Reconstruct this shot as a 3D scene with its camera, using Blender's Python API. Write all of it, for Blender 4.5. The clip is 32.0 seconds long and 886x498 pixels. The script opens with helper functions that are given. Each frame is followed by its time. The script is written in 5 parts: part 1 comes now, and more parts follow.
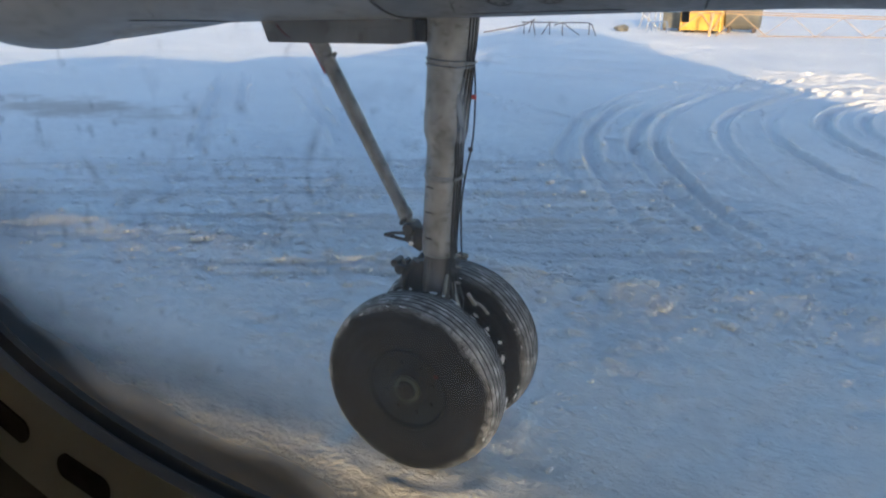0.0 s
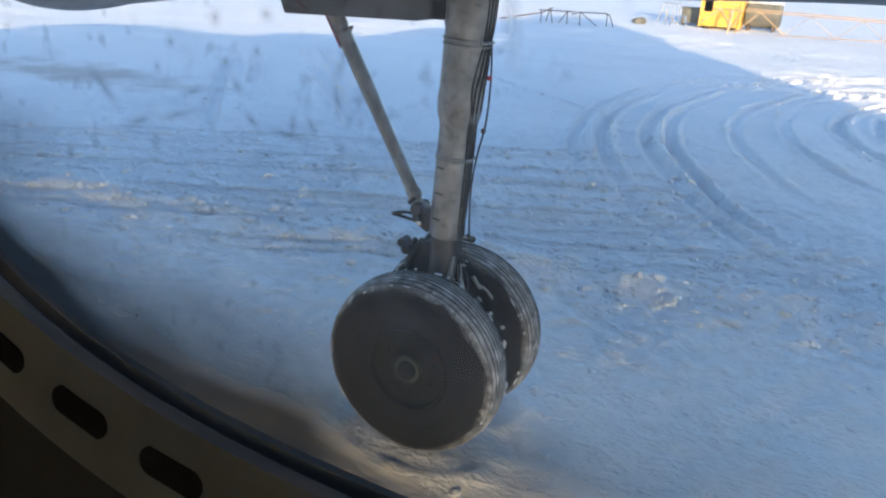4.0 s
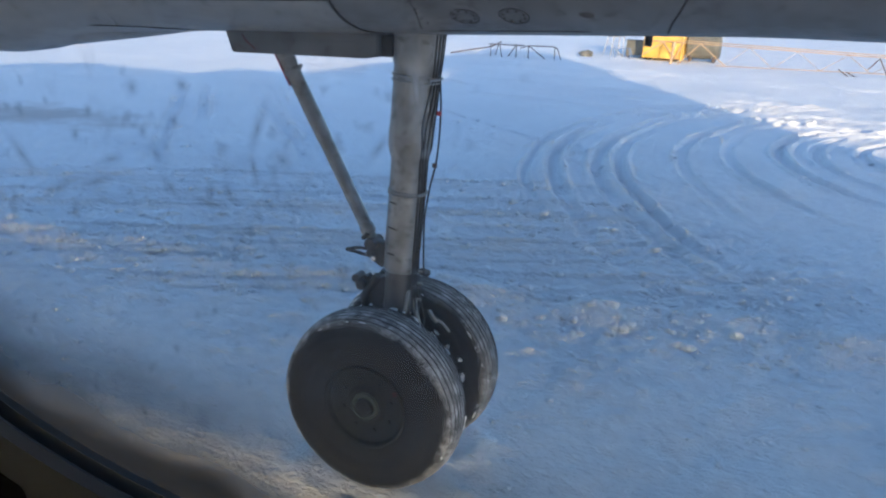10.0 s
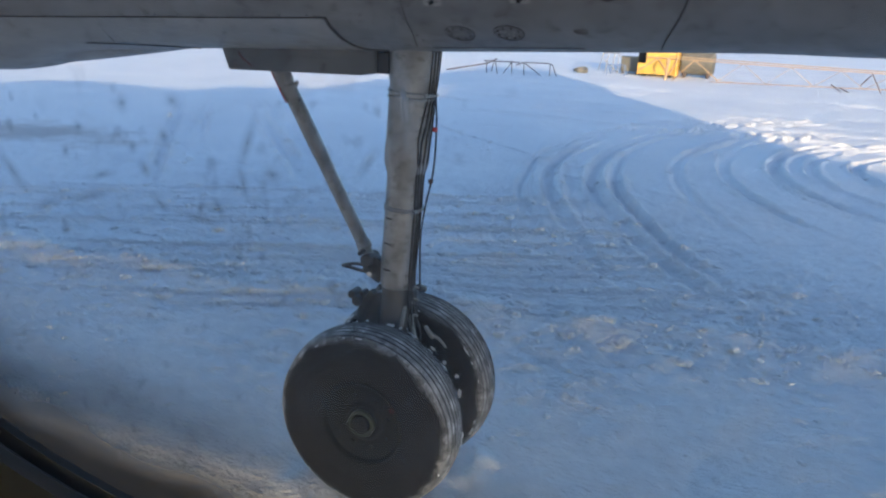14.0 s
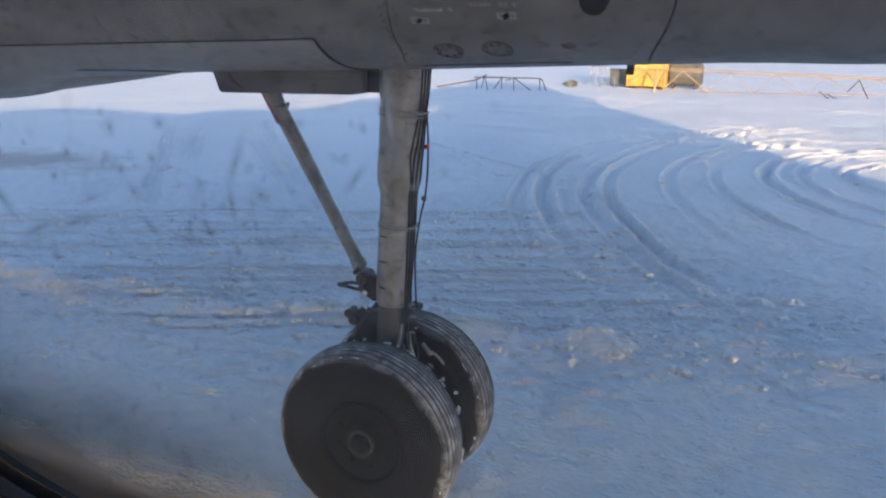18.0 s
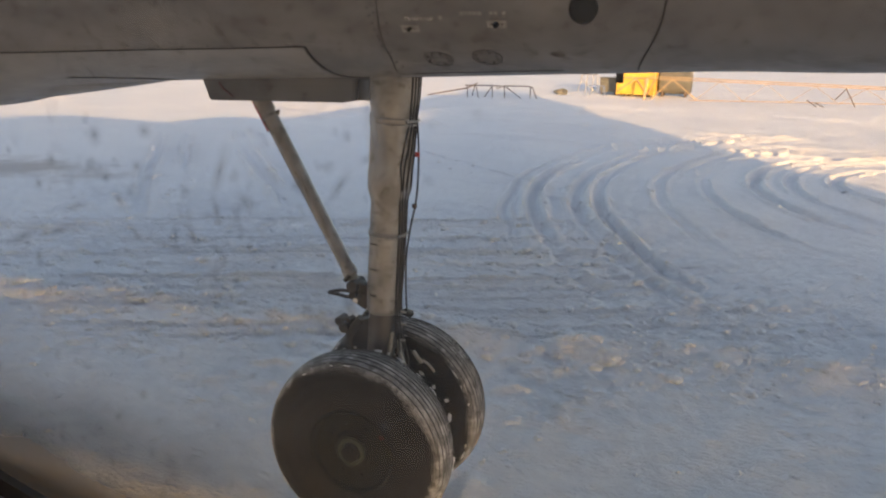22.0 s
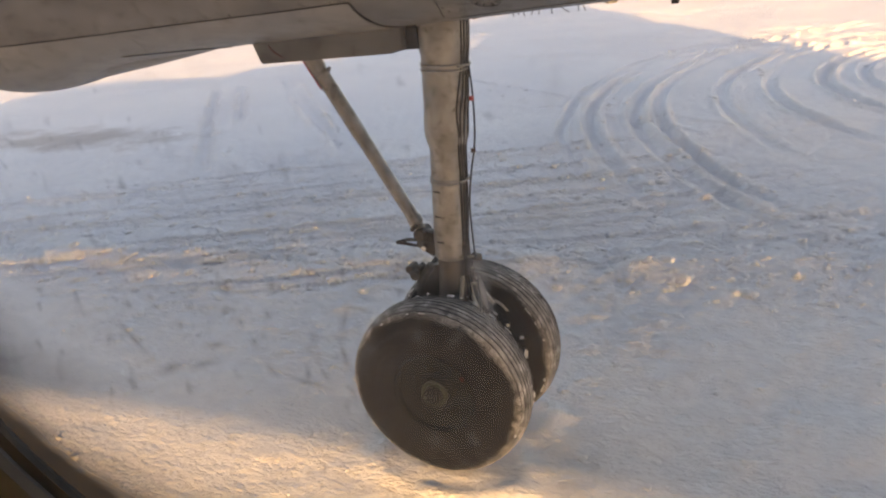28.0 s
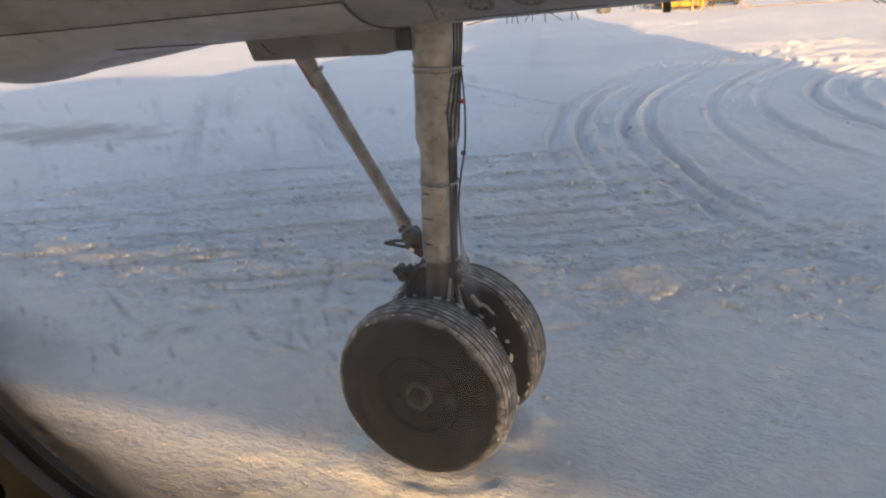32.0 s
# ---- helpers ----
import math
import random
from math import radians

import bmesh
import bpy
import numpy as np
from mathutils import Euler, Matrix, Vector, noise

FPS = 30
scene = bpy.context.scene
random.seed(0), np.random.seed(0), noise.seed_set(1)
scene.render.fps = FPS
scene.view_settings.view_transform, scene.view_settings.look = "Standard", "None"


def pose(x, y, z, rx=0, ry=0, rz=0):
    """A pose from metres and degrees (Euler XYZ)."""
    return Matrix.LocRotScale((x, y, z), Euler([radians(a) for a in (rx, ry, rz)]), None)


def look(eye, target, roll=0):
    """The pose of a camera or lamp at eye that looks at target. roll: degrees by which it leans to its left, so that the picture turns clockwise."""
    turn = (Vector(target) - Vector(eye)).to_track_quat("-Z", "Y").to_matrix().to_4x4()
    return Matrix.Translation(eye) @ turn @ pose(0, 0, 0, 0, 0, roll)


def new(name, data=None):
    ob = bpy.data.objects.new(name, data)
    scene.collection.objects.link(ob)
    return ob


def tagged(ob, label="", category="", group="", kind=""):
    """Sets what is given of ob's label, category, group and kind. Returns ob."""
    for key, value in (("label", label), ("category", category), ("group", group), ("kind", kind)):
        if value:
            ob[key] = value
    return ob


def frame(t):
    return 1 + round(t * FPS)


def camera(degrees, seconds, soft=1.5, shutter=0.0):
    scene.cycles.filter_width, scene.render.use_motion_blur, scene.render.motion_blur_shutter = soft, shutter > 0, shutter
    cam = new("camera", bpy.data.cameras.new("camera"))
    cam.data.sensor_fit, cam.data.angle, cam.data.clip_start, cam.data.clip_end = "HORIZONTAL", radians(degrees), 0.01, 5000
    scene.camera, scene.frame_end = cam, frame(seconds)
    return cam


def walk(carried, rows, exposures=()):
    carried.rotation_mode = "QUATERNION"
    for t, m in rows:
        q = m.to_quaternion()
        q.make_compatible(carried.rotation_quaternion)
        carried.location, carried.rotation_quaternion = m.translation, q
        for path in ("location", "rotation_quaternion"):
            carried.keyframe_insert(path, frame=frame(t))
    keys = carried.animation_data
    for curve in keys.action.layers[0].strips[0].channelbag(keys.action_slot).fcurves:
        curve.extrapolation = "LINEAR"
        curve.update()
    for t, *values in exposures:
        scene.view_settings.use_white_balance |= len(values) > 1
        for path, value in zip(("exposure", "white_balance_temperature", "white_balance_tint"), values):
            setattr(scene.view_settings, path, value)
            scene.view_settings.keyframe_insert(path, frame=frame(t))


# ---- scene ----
# ---- camera ----
cam = camera(62.2, 32.0, soft=2.2)
# seconds, x, y, z, tilt, lean, heading
PATH = [
    (0, -0.0046, 0.0045, 2.2616, 69.644, -0.202, 25.443),
    (0.5, -0.0081, 0.0050, 2.2596, 65.230, 0.584, 24.956),
    (1, -0.0115, 0.0105, 2.2503, 62.134, -2.663, 26.613),
    (1.5, -0.0114, 0.0108, 2.2500, 64.531, -3.762, 26.066),
    (2, -0.0112, 0.0111, 2.2498, 66.994, -3.026, 25.566),
    (2.5, -0.0110, 0.0115, 2.2456, 68.317, -3.201, 26.158),
    (4.5, -0.0200, 0.0129, 2.2359, 68.489, -2.682, 26.876),
    (5, -0.0197, 0.0133, 2.2362, 68.514, -2.458, 25.915),
    (5.5, -0.0194, 0.0137, 2.2366, 69.086, -3.179, 25.698),
    (6, -0.0171, 0.0141, 2.2389, 69.731, -3.553, 25.932),
    (6.5, -0.0147, 0.0145, 2.2412, 70.102, -2.493, 25.401),
    (7, -0.0124, 0.0148, 2.2435, 70.043, -2.034, 25.278),
    (7.5, -0.0101, 0.0152, 2.2459, 69.760, -1.490, 25.182),
    (8, -0.0078, 0.0155, 2.2482, 70.411, -1.575, 24.874),
    (8.5, -0.0074, 0.0159, 2.2482, 71.189, -1.629, 24.353),
    (9, -0.0071, 0.0162, 2.2481, 71.604, -1.983, 23.763),
    (9.5, -0.0068, 0.0165, 2.2481, 71.267, -2.016, 23.220),
    (10, -0.0065, 0.0167, 2.2480, 71.118, -2.379, 23.142),
    (10.5, -0.0063, 0.0170, 2.2480, 71.320, -2.609, 23.049),
    (11, -0.0060, 0.0172, 2.2479, 72.094, -2.639, 22.680),
    (11.5, -0.0057, 0.0174, 2.2479, 72.494, -2.561, 22.484),
    (12, -0.0054, 0.0175, 2.2478, 72.683, -2.734, 22.355),
    (12.5, -0.0052, 0.0176, 2.2478, 72.719, -2.753, 22.221),
    (13, -0.0049, 0.0177, 2.2477, 72.386, -2.682, 22.472),
    (13.5, -0.0046, 0.0177, 2.2476, 72.288, -2.326, 22.618),
    (14, -0.0044, 0.0177, 2.2475, 72.363, -2.251, 22.834),
    (14.5, -0.0041, 0.0177, 2.2475, 72.333, -2.392, 23.135),
    (16.5, -0.0029, 0.0175, 2.2472, 72.855, -2.292, 22.608),
    (17, -0.0026, 0.0174, 2.2472, 73.198, -1.972, 22.471),
    (17.5, -0.0023, 0.0173, 2.2472, 73.313, -2.263, 22.548),
    (18, -0.0020, 0.0172, 2.2471, 73.668, -0.795, 22.008),
    (18.5, -0.0017, 0.0171, 2.2471, 73.960, -0.838, 22.321),
    (19, -0.0014, 0.0171, 2.2471, 73.773, -1.269, 22.939),
    (19.5, -0.0011, 0.0170, 2.2471, 73.919, -1.345, 23.042),
    (20, -0.0007, 0.0170, 2.2472, 73.993, -1.641, 22.869),
    (20.5, -0.0004, 0.0169, 2.2472, 74.010, -1.706, 22.490),
    (21, -0.0001, 0.0169, 2.2472, 74.339, -1.601, 22.022),
    (21.5, 0.0002, 0.0169, 2.2473, 74.394, -1.596, 21.935),
    (22, 0.0005, 0.0169, 2.2473, 74.271, -0.924, 21.321),
    (22.5, 0.0373, 0.0185, 2.2832, 68.356, -3.182, 25.140),
    (23, 0.0458, 0.0181, 2.2839, 63.343, 1.032, 29.022),
    (23.5, 0.0375, 0.0179, 2.2909, 65.974, 2.871, 22.590),
    (24, 0.0293, 0.0178, 2.2967, 67.034, 4.644, 19.469),
    (24.5, 0.0200, 0.0180, 2.3026, 66.210, 2.256, 22.789),
    (26.5, -0.0129, 0.0184, 2.3247, 67.164, 3.601, 23.422),
    (27, -0.0126, 0.0174, 2.3257, 68.480, 4.913, 24.147),
    (27.5, -0.0118, 0.0155, 2.3254, 68.949, 5.786, 24.144),
    (28, -0.0114, 0.0129, 2.3238, 68.801, 5.582, 24.227),
    (28.5, -0.0116, 0.0097, 2.3215, 69.064, 4.256, 22.683),
    (29, -0.0122, 0.0067, 2.3191, 69.768, 2.960, 21.934),
    (29.5, -0.0125, 0.0044, 2.3173, 70.041, 3.226, 21.798),
    (30, -0.0120, 0.0032, 2.3162, 70.486, 3.277, 22.453),
    (30.5, -0.0108, 0.0031, 2.3154, 69.628, 3.346, 23.850),
    (31, -0.0092, 0.0036, 2.3145, 68.990, 3.804, 24.612),
    (31.5, -0.0078, 0.0044, 2.3135, 69.114, 3.834, 24.575),
    (32, -0.0067, 0.0052, 2.3123, 69.161, 3.941, 23.881),
]
EXPOSURES = [
    (0.0, 1.11, 5480, 10.3), (1.0, 1.58, 5160, 10.3), (2.0, 1.50, 5240, 10.0), (6.0, 1.35, 5210, 10.7), (8.0, 1.19, 5100, 11.7), (10.0, 1.07, 4960, 11.1),
    (14.0, 1.03, 5080, 11.8), (17.0, 0.97, 5310, 15.4), (19.0, 1.11, 5750, 17.0), (21.0, 1.13, 7030, 19.0), (22.0, 1.11, 7460, 21.0), (23.0, 1.33, 7750, 23.0),
    (24.0, 1.27, 7460, 23.0), (27.0, 1.43, 7850, 26.5), (28.0, 1.49, 8300, 26.5), (30.0, 1.16, 7930, 22.9), (32.0, 1.22, 7050, 21.7),
]
walk(cam, [(t, pose(x, y, z, a, b, c)) for t, x, y, z, a, b, c in PATH], EXPOSURES)

# ---- daylight: a low winter sun behind the fuselage ----
SUN_ELEVATION, SUN_AFT = 10.5, 30.0
sun_way = Vector((math.sin(radians(SUN_AFT)) * math.cos(radians(SUN_ELEVATION)),
                  -math.cos(radians(SUN_AFT)) * math.cos(radians(SUN_ELEVATION)), math.sin(radians(SUN_ELEVATION))))
world = bpy.data.worlds.new("winter_sky")
scene.world = world
world.use_nodes = True
wn = world.node_tree.nodes
sky = wn.new("ShaderNodeTexSky")
sky.sky_type, sky.sun_disc = "NISHITA", False
sky.sun_elevation, sky.sun_rotation = radians(SUN_ELEVATION), math.atan2(sun_way.x, sun_way.y)
world.node_tree.links.new(sky.outputs[0], wn["Background"].inputs[0])
wn["Background"].inputs[1].default_value = 0.15
sun_data = bpy.data.lights.new("sun", "SUN")
sun_data.energy, sun_data.angle, sun_data.color = 3.0, radians(0.8), (1.0, 0.66, 0.28)
sun = new("sun", sun_data)
sun.matrix_world = look(sun_way * 60, (0, 0, 0))


# ---- materials ----
def material(name, rough=0.6, metal=0.0):
    m = bpy.data.materials.new(name)
    m.use_nodes = True
    nt = m.node_tree
    b = nt.nodes["Principled BSDF"]
    b.inputs["Roughness"].default_value, b.inputs["Metallic"].default_value = rough, metal
    return m, nt, b


def coords(nt):
    return nt.nodes.new("ShaderNodeTexCoord").outputs["Object"]


def noise_tex(nt, vec, scale, detail=4.0, rough=0.55, stretch=None):
    if stretch:
        mp = nt.nodes.new("ShaderNodeMapping")
        mp.inputs["Scale"].default_value = stretch
        nt.links.new(vec, mp.inputs["Vector"])
        vec = mp.outputs[0]
    n = nt.nodes.new("ShaderNodeTexNoise")
    n.inputs["Scale"].default_value, n.inputs["Detail"].default_value, n.inputs["Roughness"].default_value = scale, detail, rough
    nt.links.new(vec, n.inputs["Vector"])
    return n.outputs["Fac"]


def ramp(nt, fac, stops):
    r = nt.nodes.new("ShaderNodeValToRGB")
    e = r.color_ramp.elements
    while len(e) < len(stops):
        e.new(0.5)
    for el, (p, c) in zip(e, stops):
        el.position, el.color = p, (*c, 1)
    nt.links.new(fac, r.inputs["Fac"])
    return r.outputs["Color"]


def mix(nt, fac, a, b):
    m = nt.nodes.new("ShaderNodeMix")
    m.data_type = "RGBA"
    nt.links.new(fac, m.inputs["Factor"])
    for s, v in (("A", a), ("B", b)):
        sock = [i for i in m.inputs if i.name == s and i.type == "RGBA"][0]
        if isinstance(v, tuple):
            sock.default_value = (*v, 1)
        else:
            nt.links.new(v, sock)
    return [o for o in m.outputs if o.type == "RGBA"][0]


def bump(nt, b, height, strength, distance):
    n = nt.nodes.new("ShaderNodeBump")
    n.inputs["Strength"].default_value, n.inputs["Distance"].default_value = strength, distance
    nt.links.new(height, n.inputs["Height"])
    prev = b.inputs["Normal"].links[0].from_socket if b.inputs["Normal"].links else None
    if prev:
        nt.links.new(prev, n.inputs["Normal"])
    nt.links.new(n.outputs[0], b.inputs["Normal"])


def mottled(name, dark, light, scale, rough=0.6, metal=0.0, fine=60.0, bumpy=0.15, depth=0.004, stains=None, stretch=None):
    """Two scales of colour, fine relief and, if stains are given, blotches of that colour."""
    m, nt, b = material(name, rough, metal)
    v = coords(nt)
    c = ramp(nt, noise_tex(nt, v, scale, 5, stretch=stretch), [(0.3, dark), (0.7, light)])
    if stains:
        s = ramp(nt, noise_tex(nt, v, scale * 2.3, 6, 0.65), [(0.52, (0, 0, 0)), (0.72, (1, 1, 1))])
        c = mix(nt, s, c, stains)
    nt.links.new(c, b.inputs["Base Color"])
    f = noise_tex(nt, v, fine, 3)
    bump(nt, b, f, bumpy, depth)
    rr = ramp(nt, noise_tex(nt, v, scale * 3, 3), [(0.3, (rough * 0.8,) * 3), (0.7, (min(1, rough * 1.25),) * 3)])
    nt.links.new(rr, b.inputs["Roughness"])
    return m


def snow_material(name, bare=False):
    m, nt, b = material(name, 0.75)
    v = coords(nt)
    c = ramp(nt, noise_tex(nt, v, 0.35, 6, 0.6), [(0.3, (0.80, 0.81, 0.83)), (0.7, (0.90, 0.90, 0.90))])
    g = ramp(nt, noise_tex(nt, v, 9.0, 5, 0.6), [(0.35, (0.72, 0.73, 0.75)), (0.6, (1, 1, 1))])
    mm = nt.nodes.new("ShaderNodeMix")
    mm.data_type, mm.blend_type = "RGBA", "MULTIPLY"
    mm.inputs["Factor"].default_value = 0.35
    ins = [i for i in mm.inputs if i.type == "RGBA"]
    nt.links.new(c, ins[0]), nt.links.new(g, ins[1])
    c = [o for o in mm.outputs if o.type == "RGBA"][0]
    if bare:
        # a scraped strip where frozen brown ground shows through
        sep = nt.nodes.new("ShaderNodeSeparateXYZ")
        nt.links.new(v, sep.inputs[0])

        def calc(op, a, k):
            n = nt.nodes.new("ShaderNodeMath")
            n.operation = op
            for i, val in enumerate((a, k)):
                if isinstance(val, (int, float)):
                    n.inputs[i].default_value = val
                else:
                    nt.links.new(val, n.inputs[i])
            return n.outputs[0]
        dx = calc("DIVIDE", calc("ADD", sep.outputs[0], 12.0), 3.4)
        dy = calc("DIVIDE", calc("SUBTRACT", sep.outputs[1], 9.2), 1.1)
        d = calc("SQRT", calc("ADD", calc("MULTIPLY", dx, dx), calc("MULTIPLY", dy, dy)), 0.0)
        d = calc("ADD", d, calc("MULTIPLY", calc("SUBTRACT", noise_tex(nt, v, 1.1, 7, 0.7), 0.5), 2.6))
        s = ramp(nt, d, [(0.25, (0.55, 0.55, 0.55)), (0.95, (0, 0, 0))])
        c = mix(nt, s, c, (0.30, 0.25, 0.21))
    nt.links.new(c, b.inputs["Base Color"])
    b.inputs["Specular IOR Level"].default_value = 0.25
    bump(nt, b, noise_tex(nt, v, 1.1, 5, 0.62, (0.6, 1.3, 1.0)), 0.55, 0.10)
    bump(nt, b, noise_tex(nt, v, 6.0, 6, 0.66), 0.6, 0.045)
    bump(nt, b, noise_tex(nt, v, 26.0, 5, 0.65, (0.7, 1.2, 1.0)), 1.0, 0.045)
    return m


SNOW = snow_material("packed_snow", True)
CLOD = snow_material("snow_clods")
PAINT = mottled("grey_aircraft_paint", (0.088, 0.092, 0.099), (0.172, 0.179, 0.187), 6.5, 0.42, 0.0, 40, 0.05, 0.002, (0.058, 0.057, 0.055), (0.6, 1, 1.1))
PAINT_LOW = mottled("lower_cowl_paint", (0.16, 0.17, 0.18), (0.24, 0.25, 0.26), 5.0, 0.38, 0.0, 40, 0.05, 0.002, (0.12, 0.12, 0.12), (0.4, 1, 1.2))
PLATE = mottled("smoky_plate_paint", (0.06, 0.06, 0.062), (0.15, 0.155, 0.16), 30, 0.5, 0.0, 60, 0.1, 0.002, (0.035, 0.035, 0.035))
SEAM = mottled("seam_black", (0.012, 0.012, 0.013), (0.03, 0.03, 0.03), 12, 0.7)
PRIMER = mottled("bare_patch_paint", (0.19, 0.195, 0.19), (0.27, 0.27, 0.26), 20, 0.5)
STENCIL = mottled("stencil_white", (0.50, 0.49, 0.46), (0.62, 0.61, 0.58), 20, 0.6)
SOOT = mottled("sooty_grime", (0.045, 0.043, 0.04), (0.11, 0.105, 0.1), 16, 0.75)
STEEL = mottled("silver_strut_paint", (0.19, 0.187, 0.18), (0.38, 0.376, 0.365), 11, 0.38, 0.35, 90, 0.08, 0.002, (0.12, 0.112, 0.10), (1, 1, 0.6))
STEEL_DULL = mottled("dull_grey_metal", (0.20, 0.20, 0.20), (0.34, 0.335, 0.325), 14, 0.42, 0.3, 80, 0.1, 0.002, (0.10, 0.095, 0.09))
CASTING = mottled("oily_dark_casting", (0.025, 0.024, 0.024), (0.075, 0.072, 0.07), 12, 0.5, 0.3, 60, 0.25, 0.004)
OILY = mottled("oily_strut_metal", (0.05, 0.047, 0.044), (0.14, 0.132, 0.122), 9, 0.4, 0.4, 60, 0.1, 0.002, (0.03, 0.028, 0.026), (1, 1, 0.3))
BRASS = mottled("worn_brass", (0.45, 0.36, 0.2), (0.75, 0.66, 0.45), 22, 0.3, 0.8)
CHROME = mottled("bright_steel", (0.55, 0.55, 0.55), (0.8, 0.8, 0.78), 25, 0.22, 0.9)
PIPE = mottled("grey_pipe_steel", (0.20, 0.19, 0.17), (0.38, 0.36, 0.32), 25, 0.38, 0.5)
HOSE = mottled("black_rubber_hose", (0.012, 0.012, 0.013), (0.04, 0.038, 0.036), 30, 0.45)
MARKRED = mottled("faded_red_mark", (0.07, 0.012, 0.010), (0.13, 0.02, 0.018), 20, 0.6)
RED = mottled("red_paint", (0.34, 0.03, 0.025), (0.50, 0.06, 0.05), 20, 0.5)
RIMDARK = mottled("dark_green_wheel_paint", (0.007, 0.008, 0.0075), (0.016, 0.0175, 0.016), 14, 0.8, 0.0, 60, 0.15, 0.003, (0.026, 0.026, 0.025))
RIMDARK.node_tree.nodes["Principled BSDF"].inputs["Specular IOR Level"].default_value = 0.2
YELLOWGREEN = mottled("yellow_green_ring", (0.012, 0.0135, 0.009), (0.036, 0.040, 0.019), 22, 0.6)


def tyre_material():
    """Black rubber; towards the tread a ragged crust of packed snow and grit."""
    m, nt, b = material("tyre_rubber", 0.8)
    v = coords(nt)
    sep = nt.nodes.new("ShaderNodeSeparateXYZ")
    nt.links.new(v, sep.inputs[0])

    def calc(op, a, k=0.0):
        n = nt.nodes.new("ShaderNodeMath")
        n.operation = op
        for i, val in enumerate((a, k)):
            if isinstance(val, (int, float)):
                n.inputs[i].default_value = val
            else:
                nt.links.new(val, n.inputs[i])
        return n.outputs[0]
    dx, dz = calc("SUBTRACT", sep.outputs[0], WHEEL_X), calc("SUBTRACT", sep.outputs[2], WHEEL_Z)
    r = calc("SQRT", calc("ADD", calc("MULTIPLY", dx, dx), calc("MULTIPLY", dz, dz)))
    ragged = calc("ADD", r, calc("MULTIPLY", calc("SUBTRACT", noise_tex(nt, v, 42.0, 5, 0.65), 0.5), 0.06))
    ragged = calc("ADD", ragged, calc("MULTIPLY", calc("SUBTRACT", noise_tex(nt, v, 7.0, 3, 0.6), 0.5), 0.07))
    crust = ramp(nt, ragged, [(0.405, (0, 0, 0)), (0.434, (0.90,) * 3)])
    rubber = ramp(nt, noise_tex(nt, v, 9.0, 5), [(0.3, (0.008, 0.008, 0.009)), (0.75, (0.021, 0.0205, 0.020))])
    scuff = ramp(nt, noise_tex(nt, v, 34.0, 6, 0.7), [(0.60, (0, 0, 0)), (0.78, (0.5,) * 3)])
    rubber = mix(nt, scuff, rubber, (0.055, 0.053, 0.052))
    grit = ramp(nt, noise_tex(nt, v, 15.0, 7, 0.66), [(0.34, (0.11, 0.109, 0.107)), (0.50, (0.27, 0.267, 0.262)), (0.66, (0.58, 0.575, 0.57))])
    nt.links.new(mix(nt, crust, rubber, grit), b.inputs["Base Color"])
    b.inputs["Specular IOR Level"].default_value = 0.22
    bump(nt, b, noise_tex(nt, v, 60.0, 5, 0.65), 0.35, 0.004)
    return m


WHEEL_X, WHEEL_Z, NEAR_Y, FAR_Y, LEG_Y = -1.445, 0.44, 2.74, 3.20, 2.96
TYRE = tyre_material()
RUBBER = mottled("tyre_rubber", (0.010, 0.010, 0.011), (0.022, 0.022, 0.022), 8, 0.78, 0.0, 45, 0.12, 0.003, (0.032, 0.031, 0.030))
GROOVE = mottled("tread_groove_rubber", (0.01, 0.01, 0.01), (0.02, 0.02, 0.02), 20, 0.8)
TRIM = mottled("beige_cabin_plastic", (0.17, 0.165, 0.157), (0.23, 0.224, 0.214), 6, 0.6, 0.0, 250, 0.1, 0.001)
GASKET = mottled("dusty_window_seal", (0.13, 0.124, 0.118), (0.21, 0.20, 0.192), 20, 0.95)
GASKET.node_tree.nodes["Principled BSDF"].inputs["Specular IOR Level"].default_value = 0.08
SLOTDARK = mottled("slot_black", (0.004, 0.004, 0.004), (0.008, 0.008, 0.008), 20, 0.9)
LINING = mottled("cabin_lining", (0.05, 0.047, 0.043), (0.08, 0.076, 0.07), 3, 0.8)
YELLOW = mottled("yellow_cart_paint", (0.62, 0.36, 0.04), (0.78, 0.50, 0.08), 3, 0.5, 0.0, 40, 0.1, 0.004, (0.45, 0.28, 0.06))
PALEYELLOW = mottled("faded_yellow_tube", (0.34, 0.22, 0.11), (0.50, 0.36, 0.21), 3, 0.5)
DARKTUBE = mottled("rusty_dark_tube", (0.05, 0.04, 0.035), (0.14, 0.10, 0.08), 6, 0.7)
TANK = mottled("olive_tank_paint", (0.10, 0.10, 0.085), (0.18, 0.17, 0.14), 4, 0.6)
BLUETUBE = mottled("blue_tube_paint", (0.10, 0.16, 0.30), (0.18, 0.26, 0.42), 6, 0.6)


# ---- mesh helpers ----
def finish(bm, name, mat, smooth=True):
    bmesh.ops.recalc_face_normals(bm, faces=bm.faces[:])
    me = bpy.data.meshes.new(name)
    for f in bm.faces:
        f.smooth = smooth
    bm.to_mesh(me)
    bm.free()
    for x in (mat if isinstance(mat, (list, tuple)) else [mat]):
        me.materials.append(x)
    if smooth:
        me.set_sharp_from_angle(angle=radians(35))
    return me


def part(name, bm, mat, parent, label="", smooth=True):
    ob = new(name, finish(bm, name, mat, smooth))
    ob.parent = parent
    if label:
        ob["label"] = label
    return ob


def thing(name, label, category, at=(0, 0, 0), group="", kind=""):
    ob = new(name)
    ob.location = at
    ob.empty_display_size = 0.2
    return tagged(ob, label, category, group, kind)


